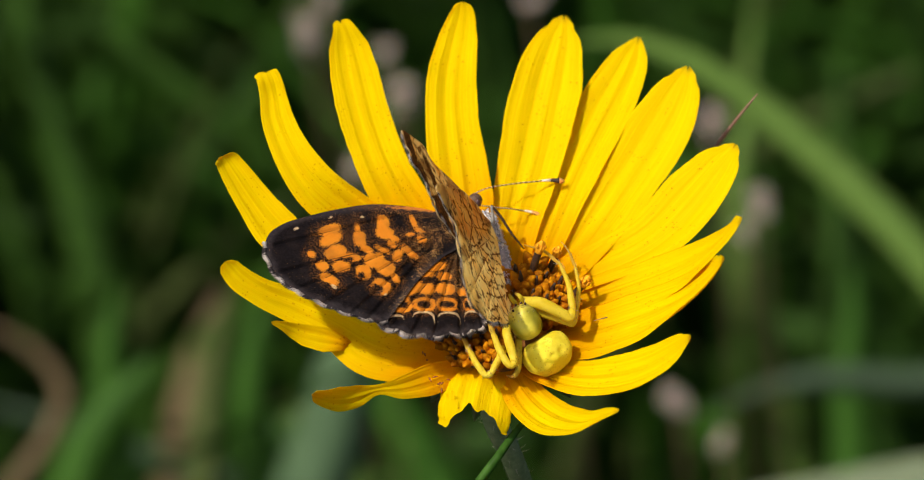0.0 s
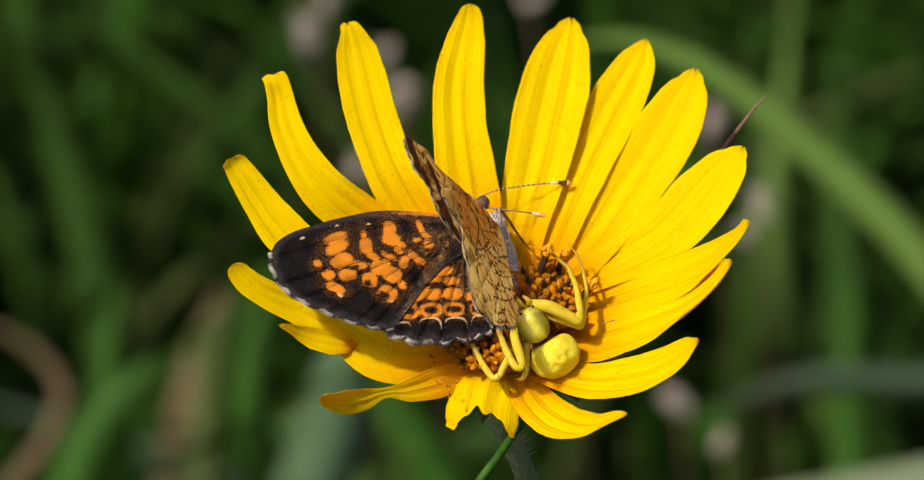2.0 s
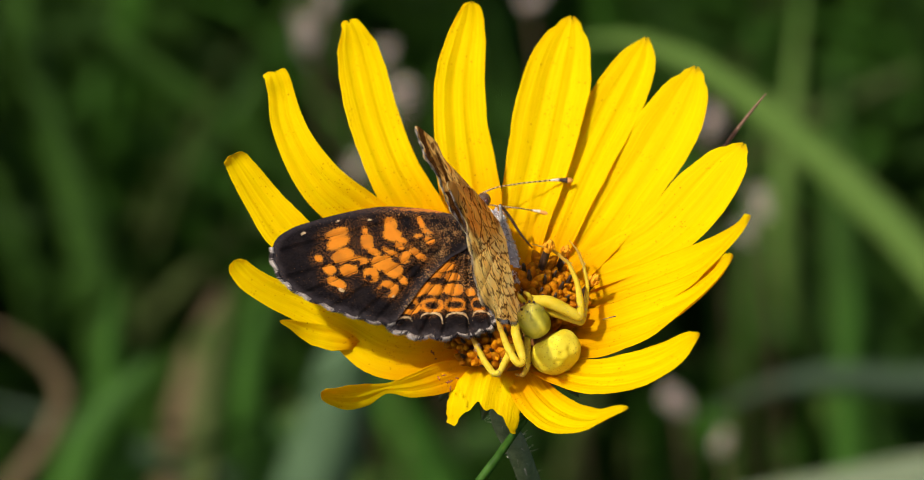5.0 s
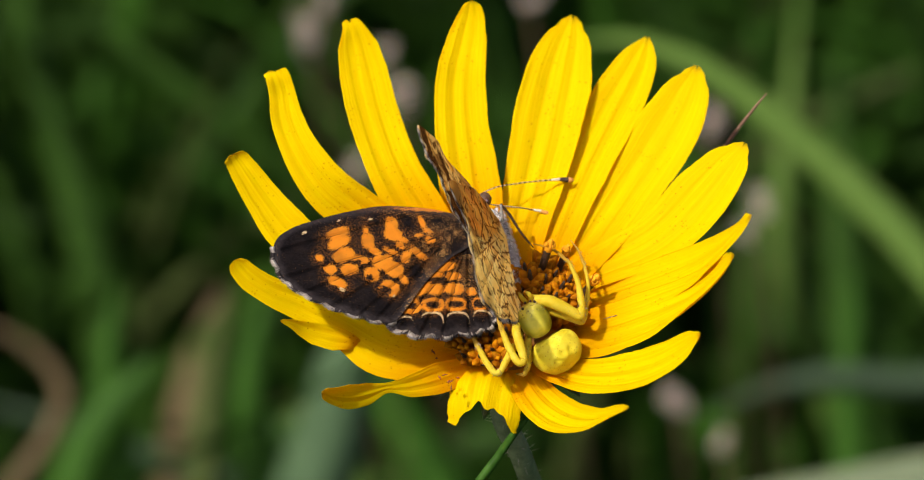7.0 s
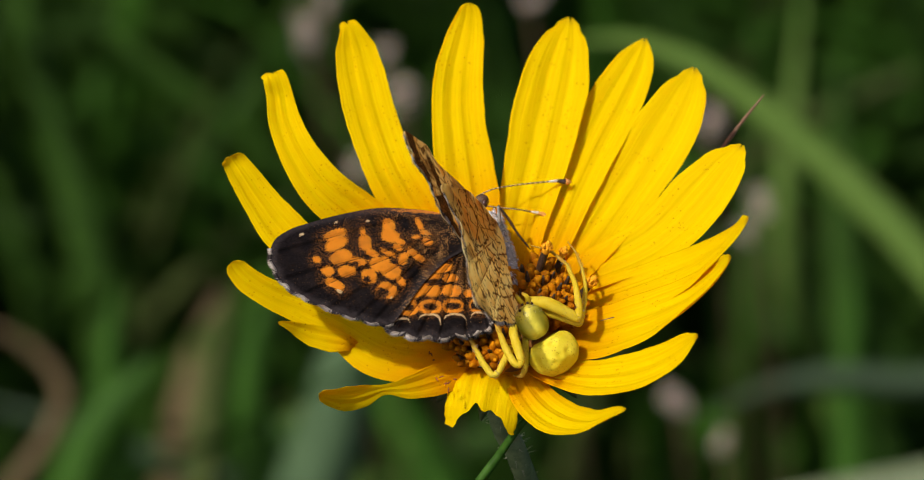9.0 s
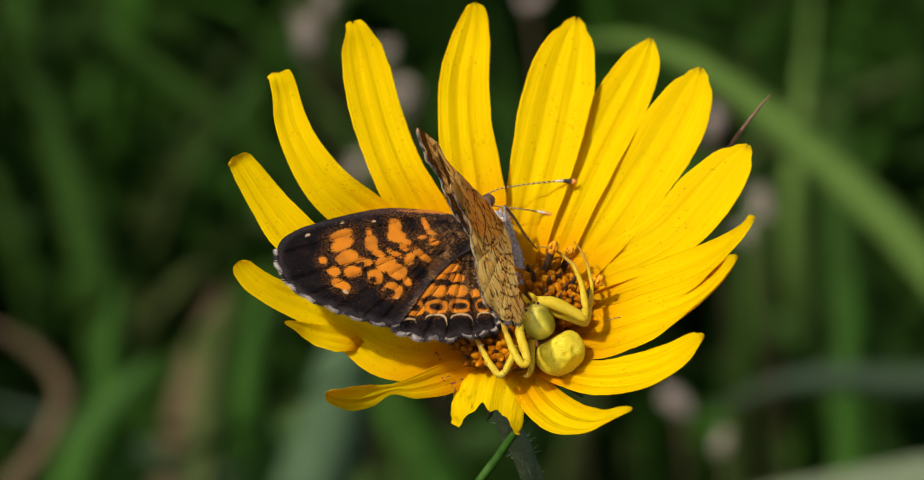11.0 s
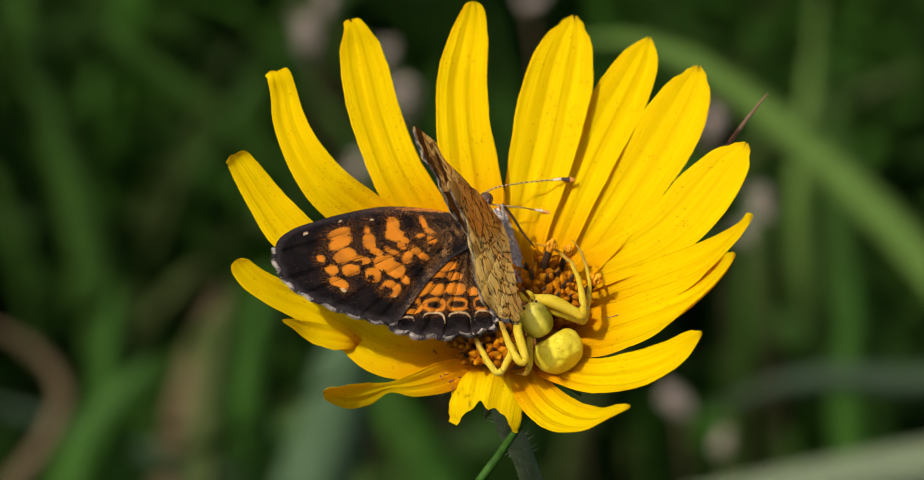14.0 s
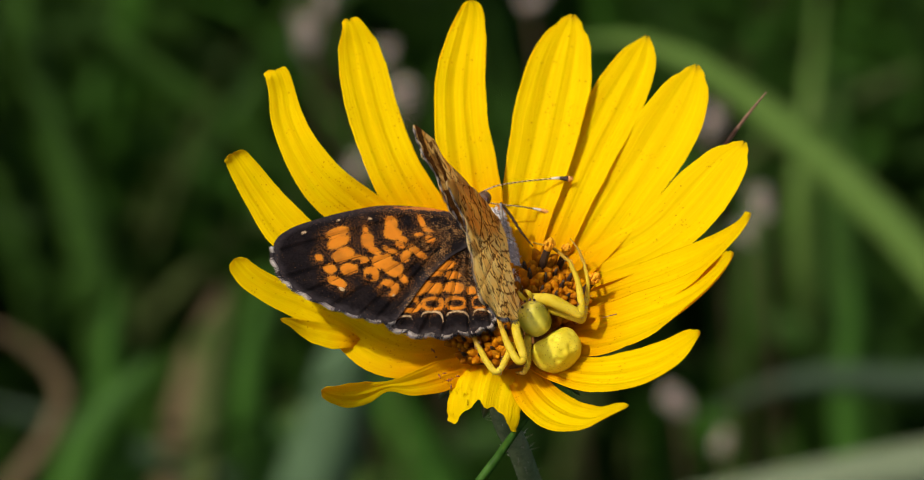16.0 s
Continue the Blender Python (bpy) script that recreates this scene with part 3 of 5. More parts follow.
def bracts():
    for k in range(16):
        bm = bmesh.new()
        nu, nv = 8, 4
        rows = []
        for i in range(nu + 1):
            s = i / nu
            w = 1.15 * (1 - s ** 2.2) + 0.04
            z = -1.2 + 0.3 * s - 1.6 * s * s
            rows.append([[bm.verts.new(Vector((3.4 + 5.0 * s, w * (2 * j / nv - 1), z - 0.25 * abs(2 * j / nv - 1) + g)) * MM)
                          for j in range(nv + 1)] for g in (0.1, -0.1)])
        for a, b in zip(rows, rows[1:]):
            for j in range(nv):
                bm.faces.new((a[0][j], b[0][j], b[0][j + 1], a[0][j + 1]))
                bm.faces.new((a[1][j], a[1][j + 1], b[1][j + 1], b[1][j]))
            bm.faces.new((a[0][0], a[1][0], b[1][0], b[0][0]))
            bm.faces.new((a[0][nv], b[0][nv], b[1][nv], a[1][nv]))
        part("bract", bm, BRACT, flower, at=pose(0, 0, 0, 0, 0, k * 22.5 + (7 if k % 2 else 0)))
    bm = bmesh.new()
    ball(bm, (0, 0, -1.3), (4.4, 4.4, 2.0), segs=24, rings=12)
    part("receptacle", bm, BRACT, flower, "green cup of the flower head")


bracts()


def flower_stem():
    foot = [(0.0034, -0.006, 0.6362), (0.0049, -0.0055, 0.6317), (0.0062, -0.0043, 0.6265)]
    pts = [Vector((0, 0, -2.5)), *[to_flower(p) for p in foot]]
    end = Vector(foot[-1])
    pts += [to_flower(end + Vector((0.014, 0.004, -0.10))), to_flower(end + Vector((0.022, 0.01, -0.25))),
            to_flower(Vector((end.x + 0.026, end.y + 0.01, -0.012)))]
    bm = bmesh.new()
    tube(bm, pts, [1.3, 1.0, 0.98, 1.0, 1.1, 1.3, 1.6], 60, 12, bumps=0.05)
    stem = part("stem", bm, STEM, flower, "thin hairy green stem")
    path = smooth_path(pts[:4], 30)
    rnd = random.Random(11)
    bm = bmesh.new()
    for k in range(70):
        c = path[rnd.randrange(4, 30)]
        o = Vector((rnd.uniform(-1, 1), rnd.uniform(-1, 1), rnd.uniform(-0.6, 0.6))).normalized()
        tube(bm, [c + o * 0.8, c + o * 1.2, c + o * rnd.uniform(1.4, 1.9)], [0.035, 0.025, 0.008], 3, 4)
    tagged(part("hairs", bm, HAIR, stem, "short pale hairs"), kind="stuff")


flower_stem()

def debris():
    """Withered scraps that lie on the petals."""
    rnd = random.Random(6)
    for at, count, size in (((-4.9, -7.4, 1.75), 7, 0.5), ((-6.3, -3.2, 0.45), 4, 0.3)):
        for _ in range(count):
            p = Vector(at) + Vector((rnd.gauss(0, 0.4), rnd.gauss(0, 0.3), 0.05))
            o = Vector((rnd.uniform(-1, 1), rnd.uniform(-1, 1), rnd.uniform(-0.2, 0.4))).normalized() * size * rnd.uniform(0.5, 1.3)
            bm = bmesh.new()
            tube(bm, [p, p + o * 0.5 + Vector((0, 0, 0.05)), p + o], [0.03, 0.08, 0.015], 4, 5, bumps=0.4)
            part("scrap", bm, SCRAP, flower, "withered red-brown scrap")
    bm = bmesh.new()
    tube(bm, [(8.1, -2.05, 2.68), (8.6, -2.15, 3.0), (9.25, -2.26, 3.36)], [0.02, 0.035, 0.05], 6, 5, bumps=0.3)
    part("scrap", bm, TWIG, flower, "tiny dry stalk lying on a petal")


debris()

# ---- the dry twig behind the petals ----
twig = thing("dry_twig", Matrix.Translation(plan((3.9, -7.05, 0))), "thin dry brown twig caught behind a yellow petal", "twig")
TWIG_AT = plan((3.9, -7.05, 0))


def twig_mesh():
    pts = [(Vector(p) - TWIG_AT) / MM for p in ((0.0265, 0.0147, 0.6553), (0.0247, 0.0142, 0.6529), (0.0226, 0.0134, 0.6499), (0.0174, 0.0103, 0.642))]
    bm = bmesh.new()
    tube(bm, pts, [0.06, 0.17, 0.23, 0.25], 18, 7, bumps=0.25)
    part("stalk", bm, TWIG, twig)


twig_mesh()

# ---- the butterfly ----
BUTTERFLY_AT = axes(RIGHT, UP, BACK, plan((3.59, -2.14, 1)))
butterfly = thing("butterfly", BUTTERFLY_AT, "orange and black butterfly, one wing pair raised", "butterfly")
HINGE_FRONT = Vector((-0.68, 4.4, -2))
HINGE_REAR = Vector((1.15, -4.03, 3.5))


def wing_frame(tip, left):
    """The pose of a wing in the butterfly's space: y runs forward along the hinge, z out of the wing's upper side."""
    f = (HINGE_FRONT - HINGE_REAR).normalized()
    o = tip - HINGE_FRONT
    o = (o - f * o.dot(f)).normalized()
    x = -o if left else o
    return axes(x, f, x.cross(f), HINGE_FRONT * MM)


LEFT_WING = wing_frame(Vector((-19.46, 1.25, 3)), True)
RIGHT_WING = wing_frame(Vector((-6.94, 11.28, 14.5)), False)


def spot_field(xy, spots, power=2.7):
    """How far each point lies inside the nearest of some rounded marks (x, y, half length, half width, degrees)."""
    best = np.full(len(xy), -9.0)
    for x, y, a, b, deg in spots:
        t = radians(deg)
        dx, dy = xy[:, 0] - x, xy[:, 1] - y
        u, v = (dx * math.cos(t) + dy * math.sin(t)) / a, (-dx * math.sin(t) + dy * math.cos(t)) / b
        r = (np.abs(u) ** power + np.abs(v) ** power) ** (1 / power)
        best = np.maximum(best, (1 - r) * min(a, b))
    return best


def line_field(xy, lines):
    """The distance to the nearest of some straight lines."""
    best = np.full(len(xy), 9.0)
    for (x0, y0), (x1, y1) in lines:
        d = np.array((x1 - x0, y1 - y0))
        t = np.clip(((xy - (x0, y0)) @ d) / (d @ d), 0, 1)
        best = np.minimum(best, np.hypot(*(xy - ((x0, y0) + t[:, None] * d)).T))
    return best


def wavy(path, swing=0.13, pitch=1.1):
    """A path across the wing that snakes from side to side."""
    pts = smooth_path([(*p, 0) for p in path], 8 * (len(path) - 1))
    out, run = [], 0.0
    for i, p in enumerate(pts):
        d = (pts[min(i + 1, len(pts) - 1)] - pts[max(i - 1, 0)]).normalized()
        run += (p - pts[i - 1]).length if i else 0.0
        k = swing * math.sin(run * 2 * math.pi / pitch + path[0][0] * 5)
        out.append((p.x - d.y * k, p.y + d.x * k))
    return out


def wing(name, outline, centre, at, mats, lift, label, spots=(), holes=(), cream=(), veins=(), dust=(), camber=0.08, scallop=None,
         rings=44, n=220, dark=(), marks=(), ripple=0.0):
    pts = smooth_path([(*p, 0) for p in (*outline, outline[0])], n)[:-1]
    c = Vector((*centre, 0))
    flat = np.array([[v.x, v.y] for v in pts])
    if scallop:
        lo, hi, count, depth = scallop
        for k in range(int(n * lo), int(n * hi)):
            u = (k / n - lo) / (hi - lo)
            flat[k] += (np.array(c[:2]) - flat[k]) / np.linalg.norm(np.array(c[:2]) - flat[k]) * depth * (0.5 - abs(math.sin(u * count * math.pi)))
    grid = np.array([np.array(c[:2]) + (flat - np.array(c[:2])) * (k / rings) ** 0.85 for k in range(1, rings + 1)]).reshape(-1, 2)
    xy = np.vstack([[c[:2]], grid])
    edge = np.concatenate([[9.0], np.repeat((1 - (np.arange(1, rings + 1) / rings) ** 0.85), n)
                           * np.tile(np.linalg.norm(flat - np.array(c[:2]), axis=1), rings)])
    field = spot_field(xy, spots) if len(spots) else np.full(len(xy), -9.0)
    if len(holes):
        field = np.minimum(field, -spot_field(xy, holes))
    cr = spot_field(xy, cream) if len(cream) else np.full(len(xy), -9.0)
    if len(dark):
        cr = np.minimum(cr, -spot_field(xy, dark))
    ve = line_field(xy, veins) if len(veins) else np.full(len(xy), 9.0)
    du = np.zeros(len(xy))
    for a, b, reach, share in dust:
        du = np.maximum(du, share * np.exp(-(line_field(xy, [(a, b)]) / reach) ** 2))
    radial = np.hypot(xy[:, 0], xy[:, 1] + 1.0)
    bends = [wavy(path) for path in marks]
    mark = line_field(xy, [s for path in bends for s in zip(path, path[1:])]) if len(marks) else np.full(len(xy), 9.0)
    span = np.abs(xy[:, 0]).max()
    z = lift + camber * np.sin(np.abs(xy[:, 0]) / span * math.pi) - 0.05 * np.exp(-(ve / 0.22) ** 2) * (ve < 5)
    turn = np.arange(n) / n * 2 * math.pi
    roll = np.sin(turn * 7) * 0.6 + np.sin(turn * 11 + 1.3) * 0.4
    z = z + ripple * np.concatenate([[0.0], (((np.arange(1, rings + 1) / rings) ** 4)[:, None] * roll[None, :]).ravel()])
    me = bpy.data.meshes.new(name)
    m = len(xy)
    half = 0.035
    co = np.vstack([np.column_stack([xy, z + half]), np.column_stack([xy, z - half])]) * MM
    faces, slots = [], []
    for side in (0, 1):
        o = side * m
        for j in range(n):
            k = (j + 1) % n
            f = (o, o + 1 + j, o + 1 + k)
            faces.append(f if side == 0 else f[::-1])
            slots.append(side)
            for r in range(rings - 1):
                a, b = o + 1 + r * n, o + 1 + (r + 1) * n
                f = (a + j, b + j, b + k, a + k)
                faces.append(f if side == 0 else f[::-1])
                slots.append(side)
    a = 1 + (rings - 1) * n
    for j in range(n):
        k = (j + 1) % n
        faces.append((a + j, m + a + j, m + a + k, a + k))
        slots.append(0)
    me.from_pydata(co.tolist(), [], faces)
    # wind the faces so that the upper side looks up
    me.update()
    if me.polygons[0].normal.z < 0:
        me.flip_normals()
    me.polygons.foreach_set("use_smooth", [True] * len(faces))
    for mt in mats:
        me.materials.append(mt)
    me.polygons.foreach_set("material_index", slots)
    for key, val in (("orange", field), ("cream", cr), ("vein", ve), ("edge", edge), ("dust", du), ("radial", radial), ("mark", mark)):
        me.attributes.new(key, "FLOAT", "POINT").data.foreach_set("value", np.concatenate([val, val]).astype(np.float32))
    ob = new(name, me)
    ob.parent = butterfly
    ob.matrix_basis = at
    tagged(ob, label)
    return ob, flat


def fringe(parent, flat, lo, hi, step, length, lift, centre, seed=3):
    """Fine hairs along a stretch of a wing's outer margin, pale and dark in turn."""
    rnd = random.Random(seed)
    bm = bmesh.new()
    n = len(flat)
    c = np.array(centre)
    k = lo * n
    while k < hi * n:
        i = int(k) % n
        p = flat[i] + (flat[(i + 1) % n] - flat[i]) * (k - int(k))
        o = p - c
        o = o / np.linalg.norm(o)
        t = np.array((-o[1], o[0])) * 0.035
        o = o + np.array((-o[1], o[0])) * rnd.uniform(-0.25, 0.25)
        q = p + o * length * rnd.uniform(0.6, 1.15)
        p = p - o * 0.12
        pale = math.sin(k * 0.55 + seed) + rnd.uniform(-1.0, 1.0) > -0.1
        z = lift + rnd.uniform(-0.03, 0.08)
        vs = [bm.verts.new(Vector((x, y, zz)) * MM) for x, y, zz in
              ((*(p + t), z + 0.02), (*(p - t), z + 0.02), (*q, z), (*p, z - 0.04))]
        for f in ((0, 1, 2), (1, 3, 2), (3, 0, 2), (0, 3, 1)):
            bm.faces.new([vs[x] for x in f]).material_index = 0 if pale else 1
        k += step
    ob = part("fringe", bm, [FRINGE, FRINGE_DARK], parent, "pale and dark hair fringe")
    tagged(ob, kind="stuff")


FORE_CENTRE = (-10.47, -3.71)
FORE_SPOTS = [
    (-13.89, -0.84, 1.01, 0.52, 20), (-13.95, -1.80, 1.13, 0.54, 25), (-13.77, -3.14, 1.01, 0.68, 22), (-15.84, -3.18, 0.35, 0.36, -6), (-15.08, -4.39, 0.52, 0.52, -53),
    (-13.50, -4.54, 0.77, 0.58, 12), (-14.76, -5.79, 0.86, 0.52, -44), (-12.40, -3.69, 0.74, 0.42, -18), (-11.50, -0.77, 0.25, 0.48, -6), (-11.49, -1.92, 0.55, 0.78, -6)]
FORE_SPOTS += [
    (-11.07, -2.98, 0.60, 0.36, -36), (-11.71, -5.25, 0.65, 0.71, -6), (-10.56, -4.17, 0.92, 0.76, 8), (-9.79, -4.96, 0.81, 0.77, -42), (-9.12, -6.05, 0.55, 0.33, -68),
    (-10.46, -6.81, 0.85, 0.77, -36), (-9.20, -0.39, 0.55, 0.79, -5), (-9.23, -1.47, 0.80, 0.67, -24), (-8.52, -2.03, 0.50, 0.30, -36), (-9.72, -3.11, 0.70, 0.27, -36),
    (-8.78, -2.66, 0.46, 0.30, -42), (-8.52, -3.77, 0.40, 0.72, -30), (-7.46, -3.51, 0.99, 0.35, -51), (-6.57, -0.52, 0.28, 0.71, 6), (-6.22, -1.40, 0.45, 0.27, -36),
    (-6.18, -2.31, 0.45, 0.36, -30), (-7.05, -1.75, 0.41, 0.21, 0), (-5.62, 0.72, 2.77, 0.18, -9)]
FORE_HOLES = [
    (-15.26, -6.33, 0.54, 0.35, -30), (-10.85, -7.00, 0.50, 0.42, -30), (-11.24, -7.50, 0.49, 0.41, -30), (-11.97, -5.59, 0.30, 0.30, -6), (-12.80, -3.95, 0.41, 0.24, 6)]
FORE_CREAM = [(-16.70, -0.52, 0.27, 0.15, 28), (-14.47, -6.53, 0.30, 0.18, -41), (-10.90, 0.26, 0.20, 0.12, -5), (-13.62, 0.40, 0.21, 0.12, 18), (-10.23, -7.61, 0.17, 0.10, 46)]
FORE_VEINS = [((-5.61, -2.07), (-17.73, -6.57)), ((-5.61, -2.07), (-18.68, -4.69)), ((-5.41, -2.39), (-15.76, -8.24)),
              ((-5.46, -2.69), (-13.44, -9.35)), ((-5.27, -3.01), (-12.02, -9.79)), ((-7.74, 0.26), (-18.75, -2))]
LEFT_FORE_OUTLINE = [
    (-2.2, -1.62), (-2.99, -0.32), (-4.87, 0.59), (-7.32, 1.19), (-9.82, 1.49), (-12.41, 1.25), (-15.55, 0.64),
    (-17.84, -0.04), (-19.08, -0.89), (-19.59, -1.92), (-19.63, -3.41), (-19.06, -5.19), (-17.97, -6.48), (-16.59, -7.51),
    (-14.96, -8.55), (-13.34, -9.36), (-11.8, -9.99), (-10.73, -10.16), (-9.35, -8.88), (-7.32, -6.53), (-4.73, -4.27), (-2.71, -2.96)]
left_fore, edge_points = wing("left_forewing", LEFT_FORE_OUTLINE, FORE_CENTRE, LEFT_WING, [WING, UNDER_FORE], 0.16,
                              "black forewing with orange patches, spread flat", FORE_SPOTS, FORE_HOLES, FORE_CREAM, FORE_VEINS,
                              dust=[((-4.03, -1.8), (-9.55, -9.45), 0.75, 1.0), ((-3.74, -1.65), (-6.41, -2.3), 1.7, 0.9), ((-3.28, -0.54), (-10.15, 1.09), 0.35, 0.7),
                                    ((-7.56, -1.58), (-8.47, -3.9), 1.0, 0.5), ((-14.3, 0.58), (-10.25, 0.5), 0.5, 0.4)], scallop=(0.42, 0.78, 8, 0.18))
fringe(left_fore, edge_points, 0.40, 0.78, 0.05, 0.32, 0.16, FORE_CENTRE)

HIND_CENTRE = (-5.51, -7.18)
HIND_SPOTS = [
    (-5.32, -5.00, 0.92, 0.47, 4), (-6.42, -5.73, 0.76, 0.29, 4), (-4.84, -6.00, 0.61, 0.41, 0), (-7.86, -7.02, 1.08, 0.61, 25), (-6.58, -7.20, 0.71, 0.59, 0),
    (-4.98, -7.30, 0.85, 0.59, -6), (-3.63, -7.67, 0.45, 0.42, -6), (-8.89, -8.57, 0.83, 0.80, 15), (-7.05, -8.70, 0.96, 0.76, 0), (-5.16, -8.83, 0.90, 0.71, -6),
    (-3.17, -9.03, 0.60, 0.71, -6), (-4.69, -4.04, 0.30, 0.24, -6)]
HIND_HOLES = [
    (-8.94, -8.57, 0.45, 0.35, -6), (-7.05, -8.70, 0.58, 0.35, 0), (-5.11, -8.83, 0.62, 0.33, -6), (-3.16, -8.97, 0.50, 0.41, -6)]
HIND_CREAM = [
    (-7.36, -10.15, 0.95, 0.82, -1), (-5.23, -10.36, 0.98, 0.82, -6), (-3.12, -10.39, 0.81, 0.83, -12), (-9.70, -10.03, 0.70, 0.52, 6)]
HIND_DARK = [
    (-7.46, -10.43, 0.90, 0.88, -1), (-5.29, -10.65, 0.94, 0.88, -6), (-3.18, -10.71, 0.77, 0.92, -12), (-9.74, -10.26, 0.70, 0.52, 6)]
HIND_VEINS = [((-3.26, -3.21), (-8.53, -11.38)), ((-3.26, -3.21), (-10.15, -10.57)), ((-3.26, -3.21), (-6.73, -11.68)),
              ((-3.01, -3.23), (-4.48, -11.73)), ((-2.87, -3.85), (-2.44, -11.34))]
LEFT_HIND_OUTLINE = [
    (-1.94, -2.13), (-3.96, -2.84), (-6.23, -4.12), (-8.74, -6.86), (-11.23, -9.58), (-10.43, -10.77), (-9.14, -11.37), (-7.58, -11.65),
    (-5.83, -11.71), (-4.21, -11.64), (-2.96, -11.41), (-2.13, -10.78), (-1.35, -8.79), (-1.06, -6.43), (-1.21, -3.71)]
left_hind, edge_points = wing("left_hindwing", LEFT_HIND_OUTLINE, HIND_CENTRE, LEFT_WING, [WING, UNDER_HIND], 0.0,
                              "black hindwing with rows of orange cells and dark eyespots", HIND_SPOTS, HIND_HOLES, HIND_CREAM, HIND_VEINS,
                              dust=[((-2.01, -3.33), (-3.41, -6.8), 1.9, 0.95)], dark=HIND_DARK, scallop=(0.28, 0.73, 5, 0.4), n=200)
fringe(left_hind, edge_points, 0.27, 0.74, 0.05, 0.48, 0.0, HIND_CENTRE, 8)

RIGHT_FORE_OUTLINE = [
    (-0.09, -0.93), (1.6, -0.29), (6.02, -0.56), (11.26, -0.44), (15.11, -0.78), (18.83, -2.08), (18.69, -3.18), (18.01, -3.96),
    (17.05, -4.46), (15.53, -4.64), (14.65, -5.31), (14.27, -6.44), (12.34, -6.94), (10.74, -7.57), (6.17, -5.73), (1.29, -2.42)]
RIGHT_FORE_DARK = [(17.28, -2.47, 0.97, 2.27, 165), (15.36, -4.31, 0.92, 1.29, 144), (12.62, -3.44, 0.68, 2.61, 143), (12.79, -6.49, 2.33, 1.47, 144), (11.38, -7.75, 2.11, 1.08, 147)]
right_fore, edge_points = wing("right_forewing", RIGHT_FORE_OUTLINE, (10.02, -3.74), RIGHT_WING, [RAISED, UNDER_FORE], 0.20,
                               "raised forewing with an orange-brown mottled underside", veins=[
                                   ((3.39, -1.79), (16.34, -4.1)), ((3.39, -1.79), (17.21, -3.13)), ((3.48, -1.96), (14.35, -4.73))],
                               spots=RIGHT_FORE_DARK, ripple=0.2)
fringe(right_fore, edge_points, 0.32, 0.80, 0.2, 0.35, 0.20, (10.02, -3.74), 5)

# brown wavy lines and veins on the underside of the raised hindwing
HIND_LINES = [
    [(4.76, -5.75), (2.3, -5.59), (-0.49, -4.87)],
    [(2.15, -5.31), (-1.44, -3.3)],
    [(3.88, -7.65), (0.95, -6.65), (-2.12, -4.74)],
    [(6.12, -9.66), (4.4, -9.55), (1.9, -8.59)],
    [(3.42, -8.59), (0.53, -7.66), (-2.59, -5.93)],
    [(5.63, -10.96), (2.63, -9.79), (-1.62, -7.26)],
    [(7.01, -12.67), (5.51, -12.49), (3.06, -10.76)],
    [(6.7, -13.87), (2.92, -12.09)],
    [(4.84, -6.79), (3.94, -6.89), (2.52, -6.01)],
    [(8.95, -5.7), (7.73, -7.39), (8.75, -10.7), (7.29, -13.21)],
    [(7.73, -7.39), (5.87, -8.73), (4.15, -11.73)],
    [(5.42, -6.12), (2.82, -7.47), (1.55, -9.56)],
    [(5.22, -1.21), (5.64, -3.85), (7.73, -7.39)],
    [(8.32, -1.77), (6.48, -2.73), (4.24, -3.87)],
    [(7.22, -2.34), (5.69, -3.49), (4.46, -5.19)],
    [(9.52, -6.82), (7.73, -7.39)],
    [(8.06, -7.58), (4.95, -5.67), (3.51, -4.26)]]
RIGHT_HIND_OUTLINE = [
    (-0.36, -0.4), (2.71, -0.49), (5.66, -0.96), (8.75, -2.06), (12.03, -3.64), (14.12, -5.07), (13.13, -5.8), (11.63, -6.89), (10.75, -8.4),
    (11.38, -10.97), (11.87, -12.98), (11.4, -14.44), (9.28, -14.87), (6.39, -14.15), (3.05, -12.67), (-0.09, -10.06), (-1.51, -6.91), (-1.82, -3.13)]
right_hind, edge_points = wing("right_hindwing", RIGHT_HIND_OUTLINE, (5.5, -7.15), RIGHT_WING, [RAISED, UNDER_HIND], -0.10,
                               "raised hindwing showing its tan, brown-veined underside", veins=[
                                   ((0.44, -1.65), (12.12, -4.34)), ((0.68, -2.08), (11.22, -6.9)), ((0.51, -2.6), (11.2, -10.87)),
                                   ((0.56, -3.23), (11.32, -14.29)), ((-0.01, -3.52), (7.23, -14.42)), ((0.63, -1.44), (8.53, -2.17))],
                               n=200, scallop=(0.3, 0.85, 6, 0.3), marks=HIND_LINES, ripple=0.22)
fringe(right_hind, edge_points, 0.30, 0.84, 0.2, 0.4, -0.10, (5.5, -7.15), 9)


